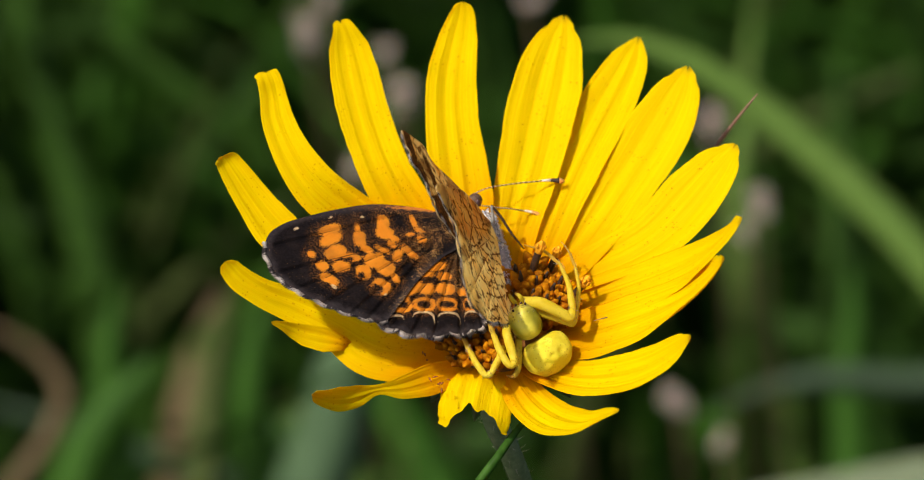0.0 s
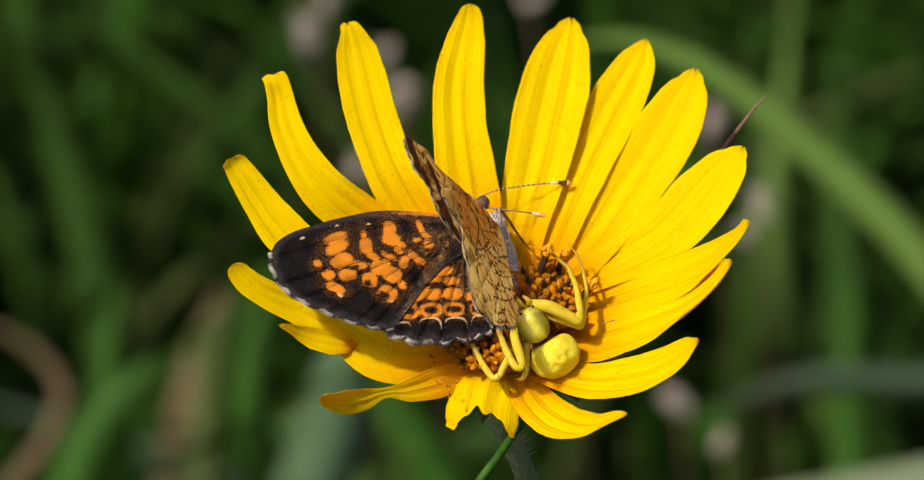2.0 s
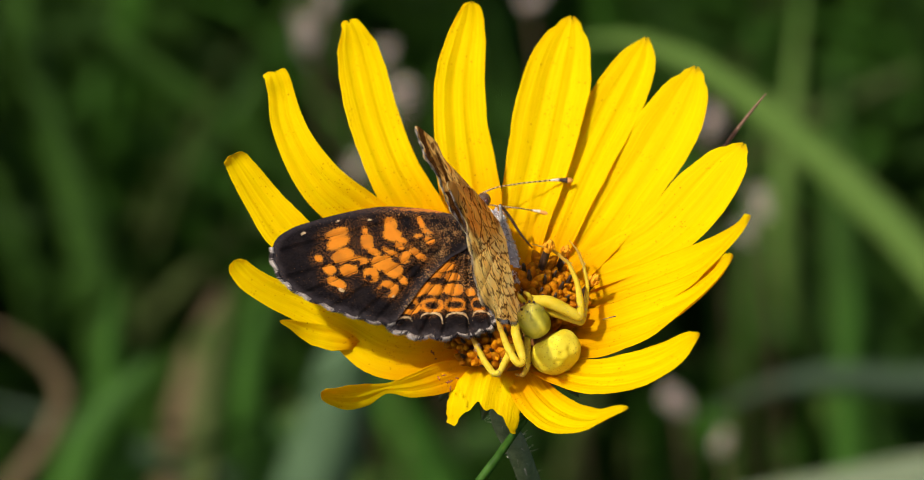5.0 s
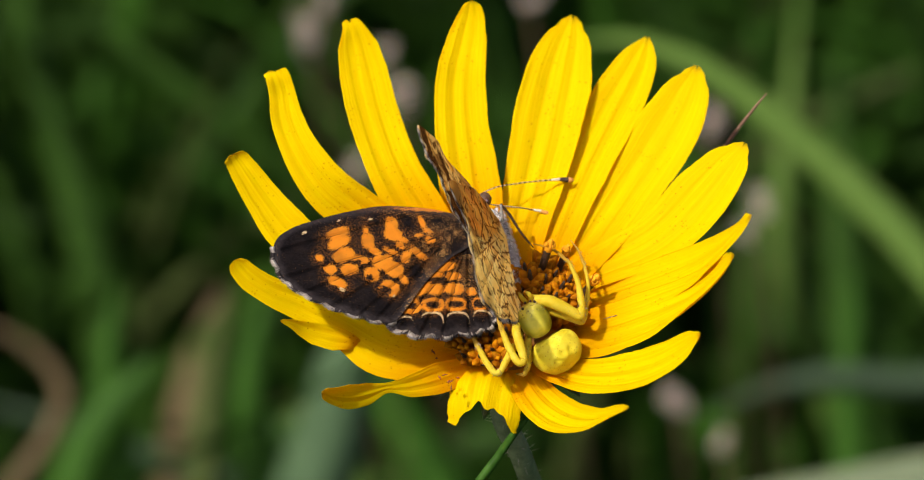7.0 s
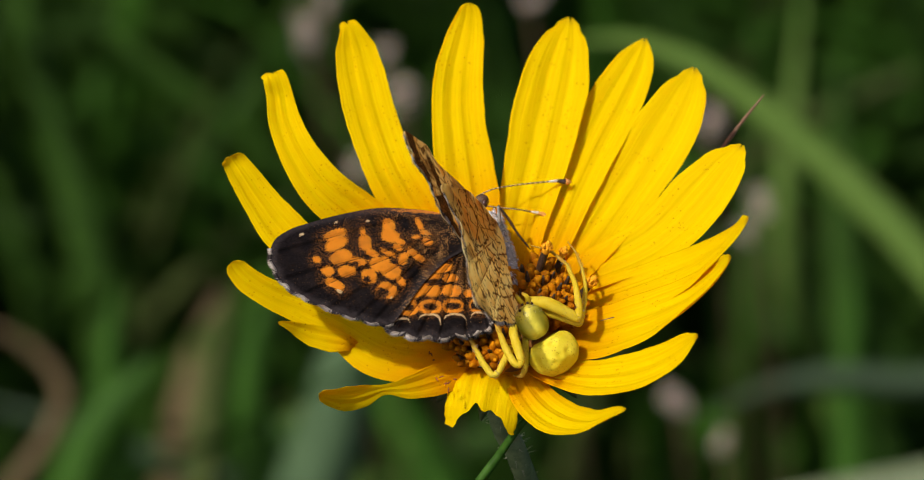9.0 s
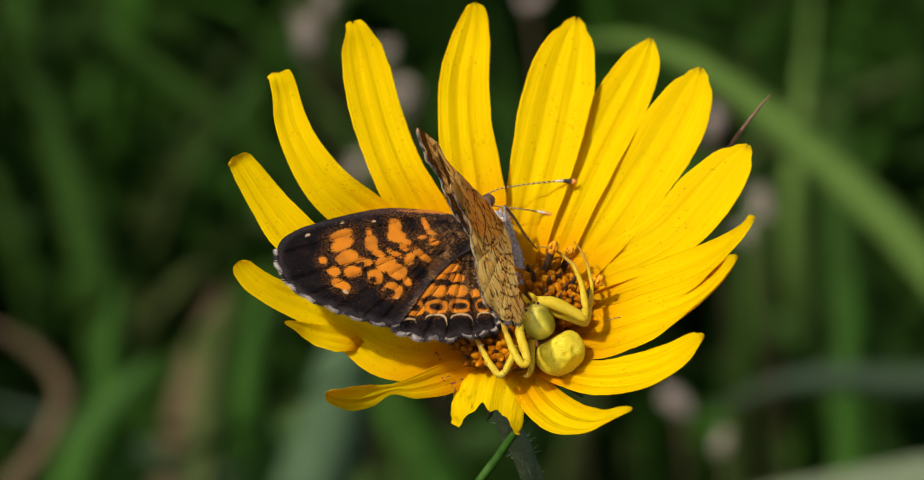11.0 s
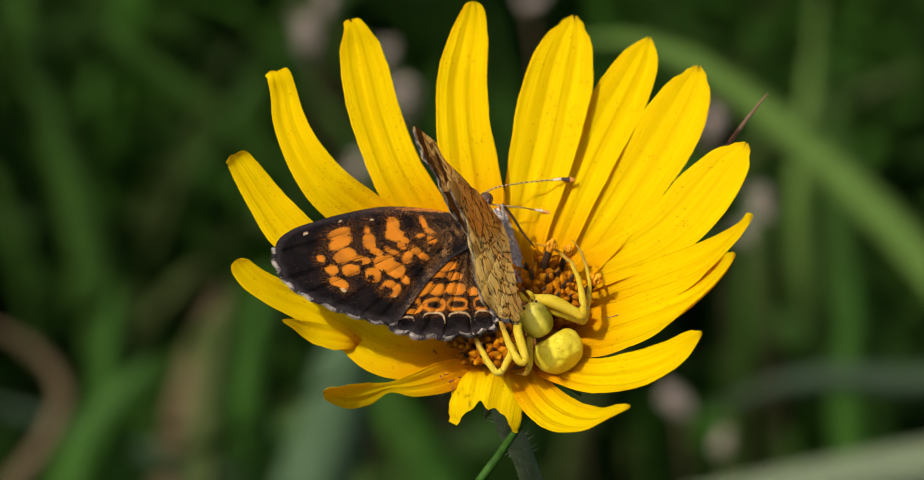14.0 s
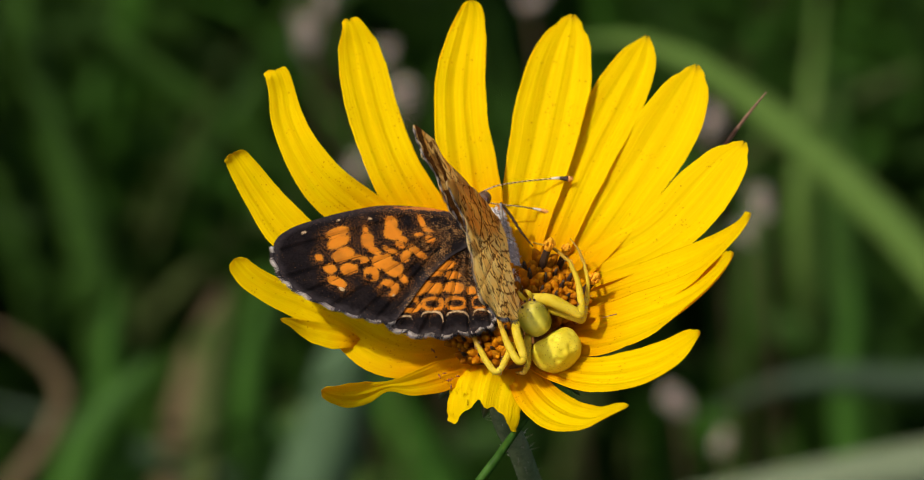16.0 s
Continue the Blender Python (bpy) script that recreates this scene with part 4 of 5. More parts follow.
def butterfly_body():
    front, rear = Vector((-1.35, 5.2, -3.7)), Vector((1.5, -2.75, 0.3))
    way = (front - rear).normalized()
    rnd = random.Random(2)
    mid = front.lerp(rear, 0.28)
    turn = way.to_track_quat("Z", "Y").to_matrix()
    bm = bmesh.new()
    ball(bm, mid, (0.95, 0.95, 2.0), turn)
    thorax = part("thorax", bm, BODY, butterfly, "grey furry thorax")
    bm = bmesh.new()
    tube(bm, [front.lerp(rear, 0.45), front.lerp(rear, 0.7), rear], [0.95, 1.0, 0.35], 14, 12, bumps=0.08)
    abdomen = part("abdomen", bm, BODY, butterfly, "slender grey-brown abdomen")
    for host, lo, hi, r, count in ((thorax, 0.08, 0.48, 0.9, 900), (abdomen, 0.45, 0.95, 0.85, 900)):
        bm = bmesh.new()
        for _ in range(count):
            c = front.lerp(rear, rnd.uniform(lo, hi))
            o = Vector((rnd.gauss(0, 1), rnd.gauss(0, 1), rnd.gauss(0, 1))).normalized()
            o = (o - way * o.dot(way)).normalized()
            p = c + o * r * 0.9
            q = p + (o * 0.8 - way * 0.9) * rnd.uniform(0.2, 0.5)
            tube(bm, [p, q], [0.03, 0.008], 1, 3)
        tagged(part("fur", bm, FUR, host, "long pale grey hairs"), kind="stuff")
    bm = bmesh.new()
    ball(bm, Vector((-1.67, 5.62, -3.9)), (0.62, 0.62, 0.6))
    head = part("head", bm, LEG_DARK, butterfly, "dark brown head")
    bm = bmesh.new()
    ball(bm, Vector((-1.44, 5.42, -3.45)), (0.28, 0.38, 0.30))
    part("eye", bm, EYE_BROWN, head, "glossy brown eye")
    for pts, end in (([(-1.88, 6.13, -4), (-1.02, 6.53, -4), (1.26, 7, -4.9), (4.06, 7.31, -5.8)],
                      [(4.06, 7.31, -5.8), (4.82, 7.37, -6), (5.54, 7.32, -6.1), (6.05, 7.27, -6.2)]),
                     ([(-1.37, 5.22, -3.5), (-0.26, 5.07, -3.8), (1.25, 4.92, -4), (2.54, 4.73, -5.6)],
                      [(2.54, 4.73, -5.6), (3.2, 4.63, -5.7), (3.81, 4.42, -5.8), (4.27, 4.12, -5.9)])):
        bm = bmesh.new()
        tube(bm, pts, [0.07, 0.06, 0.06, 0.07], 40, 7)
        antenna = part("antenna", bm, ANTENNA, butterfly, "thin antenna ringed in brown and white")
        bm = bmesh.new()
        a, b, c, d = (Vector(p) for p in end)
        tube(bm, [a, b], [0.08, 0.14], 5, 8)
        first = end[0][1] > 7.2
        part("club_base", bm, CLUB_PALE, antenna)
        bm = bmesh.new()
        tube(bm, [b, c], [0.14, 0.24 if first else 0.19], 5, 8)
        part("club", bm, CLUB_DARK if first else CLUB_TIP, antenna)
        bm = bmesh.new()
        tube(bm, [c, c.lerp(d, 0.6), d], [0.24 if first else 0.19, 0.22 if first else 0.16, 0.05], 5, 8)
        part("club_tip", bm, CLUB_TIP, antenna)
    for pts, rad, m in (([(-0.38, 2.5, -2.5), (-0.18, 3.75, -2), (-0.29, 5.15, -1.5)], [0.16, 0.15, 0.12], LEG_GREY),
                        ([(-0.29, 5.2, -1.5), (0.52, 4.2, -2.2), (1.39, 2.85, -3), (2.51, 1.49, -4)], [0.10, 0.13, 0.11, 0.06], LEG_DARK),
                        ([(0.12, 1.49, -2), (1.23, -0.27, -2.5), (2.23, -2.02, -2.5)], [0.14, 0.12, 0.07], LEG_GREY)):
        bm = bmesh.new()
        tube(bm, pts, rad, 14, 7)
        part("leg", bm, m, butterfly)


butterfly_body()

# ---- the crab spider ----
SPIDER_AT = axes(RIGHT, UP, BACK, plan((6.5, -8.84, 2.5)))
spider = thing("crab_spider", SPIDER_AT, "yellow crab spider with a round abdomen clasping the butterfly", "spider")


# hollows on the spider's back: right, up, towards the viewer, and their depth
DIMPLES = (((-0.07, 0.40, 0.91), 0.20), ((0.56, 0.08, 0.82), 0.12), ((0.25, -0.10, 0.97), 0.13), ((0.07, -0.40, 0.91), 0.11))


def spider_body():
    body_way = (Vector((-0.54, 2.53, 2.5)) - Vector((1.43, -0.58, 2.5))).normalized()
    turn = body_way.to_track_quat("Z", "Y").to_matrix()

    def egg(v):
        # broadest past the middle, blunt at both ends, with small dimples on the back
        w = v.copy()
        k = 1 - 0.10 * max(0.0, v.z) ** 1.4 + 0.05 * max(0, -v.z) - 0.14 * max(0, -v.z) ** 4
        w.x, w.y = w.x * k, w.y * k
        w.z *= 1 - (0.40 if v.z > 0 else 0.06) * v.z * v.z
        for c, depth in DIMPLES:
            d = (v - turn.transposed() @ Vector(c).normalized()).length
            w *= 1 - depth * math.exp(-(d / 0.13) ** 2) + depth * 0.35 * math.exp(-(d / 0.28) ** 2)
        return w * (1 + 0.06 * noise.noise(v * 1.9) + 0.014 * noise.noise(v * 6))

    bm = bmesh.new()
    ball(bm, (1.34, -0.39, 2.3), (2.15, 2.0, 2.12), turn, 72, 48, form=egg)
    part("abdomen", bm, SPIDER, spider, "round pale yellow abdomen with small dimples")
    bm = bmesh.new()
    ball(bm, (-0.44, 2.14, 3.0), (1.36, 1.2, 1.55), turn, 28, 20,
         form=lambda v: Vector([math.copysign(abs(c) ** 0.86, c) for c in v]) * 0.98)
    shell = part("cephalothorax", bm, SHELL, spider, "olive green and yellow shell")
    spider_bristles(shell, (-0.44, 2.14, 3.0), turn)
    for dx, dy in ((890, 513), (899, 510), (886, 523), (906, 511)):
        bm = bmesh.new()
        p = unit_point(dx, dy)
        ball(bm, p, (0.12, 0.12, 0.12), None, 10, 8)
        part("eye", bm, EYE_BROWN, shell)


def spider_bristles(shell, at, turn):
    rnd = random.Random(4)
    bm = bmesh.new()
    for _ in range(46):
        v = Vector((rnd.gauss(0, 0.6), rnd.gauss(0.3, 0.6), rnd.uniform(0.2, 1))).normalized()
        p = Vector(at) + turn @ Vector((v.x * 1.4, v.y * 1.23, v.z * 1.56))
        o = (turn @ v + Vector((rnd.uniform(-0.4, 0.4), rnd.uniform(-0.4, 0.4), 0.2))).normalized()
        tube(bm, [p, p + o * rnd.uniform(0.2, 0.42)], [0.022, 0.006], 1, 3)
    tagged(part("bristles", bm, HAIR, shell, "short pale bristles"), kind="stuff")


def unit_point(u, v):
    """A place on the spider's brow, from a finer grid of twentieths of a millimetre."""
    return Vector(((u - 915) / 20, (585 - v) / 20, 3.7))


def knuckled(pts, rad, joints):
    """Sharpens a leg's bends and narrows it at its joints."""
    pts = [Vector(p) for p in pts]
    out, thick = [], []
    for i, (p, r) in enumerate(zip(pts, rad)):
        if i in joints:
            out += [p.lerp(pts[i - 1], 0.22), p, p.lerp(pts[i + 1], 0.22)]
            thick += [r * 0.98, r * 0.74, r * 0.95]
        else:
            out.append(p)
            thick.append(r * 0.92)
    return out, thick


def spider_legs_build():
    rnd = random.Random(14)
    for segs in (
            # each leg: its points, and its radii along them
            ([(-0.78, 3.9, 2), (0.93, 3.67, 3), (3.39, 2.49, 3), (3.55, 3.27, 2.7), (3.23, 5.23, 1.7), (2.58, 6.9, 0), (1.28, 7.99, -2), (-0.43, 8.54, -4)],
             [0.42, 0.60, 0.46, 0.34, 0.26, 0.18, 0.12, 0.05], (2, 3, 5)),
            ([(-0.52, 3.25, 1.5), (1.44, 2.77, 2.1), (3.57, 1.97, 1.9), (3.93, 3.25, 1.5), (4.12, 5.12, 0.2), (3.86, 6.7, -1.1), (3.33, 7.99, -1.8), (2.69, 8.84, -2.2)],
             [0.34, 0.42, 0.34, 0.26, 0.18, 0.14, 0.10, 0.05], (2, 3, 5)),
            ([(-1.57, 2.28, 2.3), (-1.98, 1.51, 3.5), (-1.6, -0.13, 4.5), (-1.31, -1.15, 4.9), (-1.51, -1.35, 5), (-2.58, -0.13, 4.5), (-3.16, 1.32, 3.9), (-3.46, 2.2, 3.5), (-3.7, 2.98, 3.1)],
             [0.34, 0.42, 0.44, 0.34, 0.34, 0.36, 0.26, 0.16, 0.06], (3, 6)),
            ([(-1.57, 1.04, 2.1), (-2.37, -0.41, 3.5), (-3.27, -2.06, 4.2), (-3.51, -2.25, 4.2), (-4.34, -1.52, 3.9), (-5.13, -0.16, 3.3), (-5.57, 0.81, 2.7), (-5.86, 1.48, 2.1)],
             [0.34, 0.36, 0.30, 0.28, 0.31, 0.25, 0.18, 0.08], (2, 5)),
            ([(-0.87, 1.28, 1.7), (-0.99, -0.17, 2.9), (-0.94, -1.65, 3.1), (-1.28, -2.35, 2.7), (-1.96, -2.36, 2.2)],
             [0.30, 0.34, 0.28, 0.20, 0.08], (2,))):
        bm = bmesh.new()
        pts, rad = knuckled(*segs)
        tube(bm, pts, rad, 90, 12, bumps=0.08)
        leg = part("leg", bm, SPIDER_LEG, spider)
        path = smooth_path(pts, 90)
        bm = bmesh.new()
        for k in range(70):
            u = rnd.uniform(0.05, 0.97)
            c, r = path[int(u * 90)], lerp_list(rad, u)
            way = (path[min(90, int(u * 90) + 1)] - path[max(0, int(u * 90) - 1)]).normalized()
            o = Vector((rnd.gauss(0, 1), rnd.gauss(0, 1), rnd.gauss(0.4, 1)))
            o = (o - way * o.dot(way)).normalized()
            tube(bm, [c + o * r * 0.9, c + o * (r + rnd.uniform(0.07, 0.20)) + way * 0.08], [0.018, 0.005], 1, 3)
        tagged(part("bristles", bm, LEG_DARK if len(rad) % 2 else HAIR, leg, "short fine bristles"), kind="stuff")
    for pts in ([(-1.13, 3.61, 2.5), (-1.58, 4.11, 2.9), (-1.77, 4.45, 2.7)], [(-0.64, 3.86, 2.5), (-0.89, 4.31, 2.9), (-1.28, 4.55, 2.7)]):
        bm = bmesh.new()
        tube(bm, pts, [0.2, 0.2, 0.1], 8, 8)
        part("palp", bm, SPIDER_LEG, spider)


spider_body()
spider_legs_build()

# ---- the meadow behind ----
def blade_mesh(bm, pts, width, facing, n=18, fold=0.25, slot=0):
    """A grass blade: a folded, tapering strip with thickness, along a smooth path in metres."""
    path = smooth_path(pts, n)
    tops = []
    for k, c in enumerate(path):
        d = (path[min(k + 1, n)] - path[max(k - 1, 0)]).normalized()
        side = d.cross(facing)
        side = side.normalized() if side.length > 0.05 else d.orthogonal().normalized()
        up = side.cross(d)
        s = k / n
        w = width * 0.5 * (min(1, 0.35 + s * 4) * (1 - s ** 3.5) + 0.02)
        rows = [c - side * w + up * w * fold, c, c + side * w + up * w * fold]
        tops.append([bm.verts.new(v) for v in rows] + [bm.verts.new(c - up * max(0.0002, w * 0.12))])
    for a, b in zip(tops, tops[1:]):
        for i, j in ((0, 1), (1, 2), (2, 3), (3, 0)):
            bm.faces.new((a[i], a[j], b[j], b[i])).material_index = slot


def blade(pts, width, material, label, root=None, spread=0.06, facing=None, lean=0.0, group="grass blades behind the flower"):
    """A single grass blade, from the ground up through the points given (its tip last)."""
    pts = [Vector(p) for p in pts]
    low = pts[0]
    if root is None:
        d = (pts[0] - pts[1]).normalized()
        root = Vector((low.x + d.x * spread, low.y + 0.02 + lean, -0.005))
    full = [root, root.lerp(low, 0.55) + Vector((0, 0, 0.01)), *pts]
    base = Vector((root.x, root.y, 0))
    bm = bmesh.new()
    blade_mesh(bm, [p - base for p in full], width, facing or BACK, 40)
    ob = part("grass_blade", bm, material, None)
    ob.matrix_basis = Matrix.Translation(base)
    return tagged(ob, label, "grass", group)


arch = blade([(0.0902, 0.3196, 0.4091), (0.0827, 0.3254, 0.4173), (0.0671, 0.3344, 0.4303), (0.0544, 0.3407, 0.4392), (0.0417, 0.3455, 0.4461), (0.0302, 0.3480, 0.4497), (0.0186, 0.3480, 0.4497)], 0.0074, GRASS_LIGHT, "broad light green grass blade arching over")
upright = blade([(0.1015, 0.5699, 0.1752), (0.0922, 0.5691, 0.2089), (0.0806, 0.5593, 0.2472), (0.0784, 0.5627, 0.2695), (0.0808, 0.5776, 0.2908), (0.0833, 0.5950, 0.3156)], 0.0090, GRASS_LIGHT, "upright light green grass blade")
pale = blade([(0.1006, 0.3294, 0.3672), (0.0861, 0.3281, 0.3654), (0.0677, 0.3265, 0.3632), (0.0435, 0.3244, 0.3602), (0.0237, 0.3227, 0.3578)], 0.0112, GRASS_PALE,
             "pale grey-green grass blade bent over sideways")
blade([(0.1189, 0.4556, 0.2964), (0.1018, 0.4539, 0.294), (0.08, 0.4543, 0.2946), (0.067, 0.453, 0.2927), (0.0527, 0.4496, 0.2879)], 0.0072, GRASS_GREY,
      "greyish green grass blade bent over sideways")
blade([(-0.0303, 0.3535, 0.3389), (-0.0257, 0.3614, 0.3502), (-0.0223, 0.3693, 0.3615), (-0.0198, 0.3746, 0.3691), (-0.0183, 0.3792, 0.3756)], 0.0154, GRASS_BLUE, "broad bluish green grass blade")
blade([(-0.003, 0.4099, 0.2939), (-0.0086, 0.4164, 0.3032), (-0.0142, 0.4221, 0.3113), (-0.018, 0.4271, 0.3185), (-0.0205, 0.4328, 0.3267)], 0.0127, GRASS_MID, "broad green grass blade")
blade([(-0.103, 0.4686, 0.2523), (-0.0936, 0.4763, 0.2633), (-0.0911, 0.4814, 0.2705), (-0.0962, 0.486, 0.2771), (-0.1057, 0.4895, 0.2821), (-0.1138, 0.4918, 0.2854)], 0.0046, GRASS_DRY, "dry tan grass blade curling back")
blade([(-0.0545, 0.5535, 0.1851), (-0.0725, 0.5569, 0.19), (-0.095, 0.5616, 0.1968), (-0.1174, 0.5655, 0.2023), (-0.1309, 0.5676, 0.2054)], 0.0061, GRASS_GREY, "thin greyish grass blade leaning over")
blade([(-0.0764, 0.5808, 0.1615), (-0.073, 0.5915, 0.1767), (-0.0695, 0.6004, 0.1894), (-0.0648, 0.6084, 0.2008), (-0.0617, 0.6128, 0.2071)], 0.0107, GRASS_DRY, "dry reddish tan grass blade")
blade([(-0.0636, 0.5243, 0.2063), (-0.0628, 0.536, 0.2229), (-0.0607, 0.5443, 0.2348), (-0.057, 0.5526, 0.2466)], 0.0087, GRASS_OLIVE, "olive green grass blade beside a dry one")
blade([(-0.0917, 0.6054, 0.1338), (-0.0957, 0.6311, 0.1705), (-0.1045, 0.6558, 0.2058), (-0.1157, 0.6769, 0.2359), (-0.1204, 0.6934, 0.2595)], 0.0150, GRASS, "long green grass blade")
blade([(-0.0482, 0.7065, 0.1526), (-0.0652, 0.7157, 0.1658), (-0.0838, 0.7221, 0.1749), (-0.1059, 0.7284, 0.1839), (-0.1195, 0.7308, 0.1874)], 0.0103, GRASS_MID, "green grass blade leaning sideways")
blade([(-0.1127, 0.6617, 0.0887), (-0.1178, 0.6792, 0.1137), (-0.1212, 0.6967, 0.1387), (-0.1297, 0.723, 0.1763), (-0.1348, 0.7415, 0.2027)], 0.0144, GRASS, "long dark green grass blade")
blade([(0.1087, 0.5492, 0.179), (0.1027, 0.5646, 0.2011), (0.099, 0.5801, 0.2232), (0.0967, 0.599, 0.2502), (0.096, 0.6196, 0.2796)], 0.0176, GRASS, "broad green grass blade")
blade([(0.1549, 0.8282, -0.0501), (0.1529, 0.8626, -0.001), (0.1489, 0.8969, 0.048), (0.1429, 0.9336, 0.1004)], 0.0279, GRASS, "broad dark green grass blade")
blade([(0.08, 0.6421, 0.1862), (0.0808, 0.6622, 0.215), (0.0808, 0.6769, 0.2359), (0.0776, 0.6916, 0.2568)], 0.0094, GRASS_MID, "green grass blade in the meadow")
blade([(0.0163, 0.7065, 0.1526), (0.0146, 0.723, 0.1763), (0.0104, 0.7415, 0.2027), (0.0087, 0.7552, 0.2221)], 0.0140, GRASS_MID, "green grass blade in the meadow")
blade([(-0.0151, 0.7674, 0.1142), (-0.0142, 0.7881, 0.1436), (-0.0151, 0.8025, 0.1642), (-0.0151, 0.8169, 0.1848)], 0.0137, GRASS_MID, "green grass blade in the meadow")

blade([(-0.0758, 0.4538, 0.2521), (-0.0771, 0.4615, 0.263), (-0.0798, 0.4706, 0.2761), (-0.0791, 0.4798, 0.2892), (-0.0771, 0.4867, 0.299)], 0.0100, GRASS_MID, "green grass blade in the meadow")
blade([(-0.052, 0.5318, 0.1891), (-0.0506, 0.5403, 0.2012), (-0.0528, 0.5521, 0.218), (-0.0506, 0.5605, 0.2301), (-0.0462, 0.5681, 0.2409)], 0.0130, GRASS_MID, "green grass blade in the meadow")

blade([(-0.0209, 0.4226, 0.2773), (-0.0235, 0.43, 0.2877), (-0.0219, 0.4373, 0.2982), (-0.0184, 0.4431, 0.3065), (-0.0165, 0.4475, 0.3128)], 0.0080, GRASS_LIGHT, "yellowish green grass blade in the meadow")
blade([(0.0905, 0.4694, 0.2395), (0.0902, 0.4788, 0.2529), (0.0892, 0.4897, 0.2684), (0.0905, 0.4991, 0.2818), (0.0892, 0.5053, 0.2907)], 0.0110, GRASS_MID, "green grass blade in the meadow")


blade([(-0.0874, 0.4484, 0.2632), (-0.0835, 0.4560, 0.2740), (-0.0775, 0.4613, 0.2815), (-0.0716, 0.4651, 0.2869), (-0.0683, 0.4681, 0.2912)], 0.0125, GRASS_MID, "broad green grass blade in the meadow")

crossing = blade([(0.0015, -0.0133, 0.6345), (0.0029, -0.0122, 0.636), (0.0044, -0.0102, 0.6371), (0.0057, -0.0086, 0.6378), (0.0066, -0.0073, 0.6378)], 0.0008, GRASS_MID,
                 "thin light green grass stem crossing the flower stem", spread=0.05, lean=-0.02, group="")


def seed_head(at, size, stretch=2.0, lean=(0.2, 0, 1)):
    """A dry grass seed head: a clump of small pointed husks on a bent stalk."""
    at = Vector(at)
    root = Vector((at.x + 0.03, at.y + 0.03, 0))
    head = thing("seed_head", Matrix.Translation(root), "pale dry grass seed head on a thin stalk", "seed head", "seed heads in the grass")
    rnd = random.Random(int(at.x * 1e5) + 77)
    top = at - root
    bm = bmesh.new()
    tube(bm, [(0, 0, -0.004), top * 0.5 + Vector((0.006, 0, 0)), top], [0.0007, 0.0006, 0.0004], 16, 6, unit=1)
    part("stalk", bm, GRASS_DRY, head)
    bm = bmesh.new()
    way = Vector(lean).normalized()
    for _ in range(60):
        o = Vector((rnd.gauss(0, 0.33), rnd.gauss(0, 0.33), rnd.gauss(0, 0.33)))
        c = top + (o + way * rnd.uniform(-1, 1) * stretch * 0.7) * size
        d = (way + o).normalized() * size * 0.7
        tube(bm, [c, c + d * 0.5, c + d], [size * 0.06, size * 0.20, size * 0.03], 4, 5, unit=1)
    tagged(part("spike", bm, SEED, head), kind="stuff")
    return head


for place, size, way in (
        ((-0.0307, 0.4215, 0.4046), 0.0028, (-0.2, 0, 1)), ((-0.0272, 0.4248, 0.4094), 0.0020, (0.2, 0, 1)), ((-0.012, 0.4144, 0.3945), 0.0025, (0.1, 0, 1)),
        ((-0.0151, 0.4191, 0.4012), 0.0020, (0, 0, 1)), ((-0.0212, 0.4063, 0.383), 0.0020, (0.3, 0, 1)), ((0.0134, 0.4252, 0.41), 0.0020, (1, 0, 0.6)),
        ((0.0429, 0.3794, 0.3445), 0.0026, (-0.6, 0, 1)), ((0.0516, 0.3749, 0.3381), 0.0019, (0.3, 0, 1)), ((0.0596, 0.4019, 0.3767), 0.0025, (-0.2, 0, 1)),
        ((0.0494, 0.411, 0.3897), 0.0025, (0.2, 0, 1)), ((0.0568, 0.3986, 0.3719), 0.0018, (-0.3, 0, 1))):
    seed_head(place, size * 0.8, lean=way)


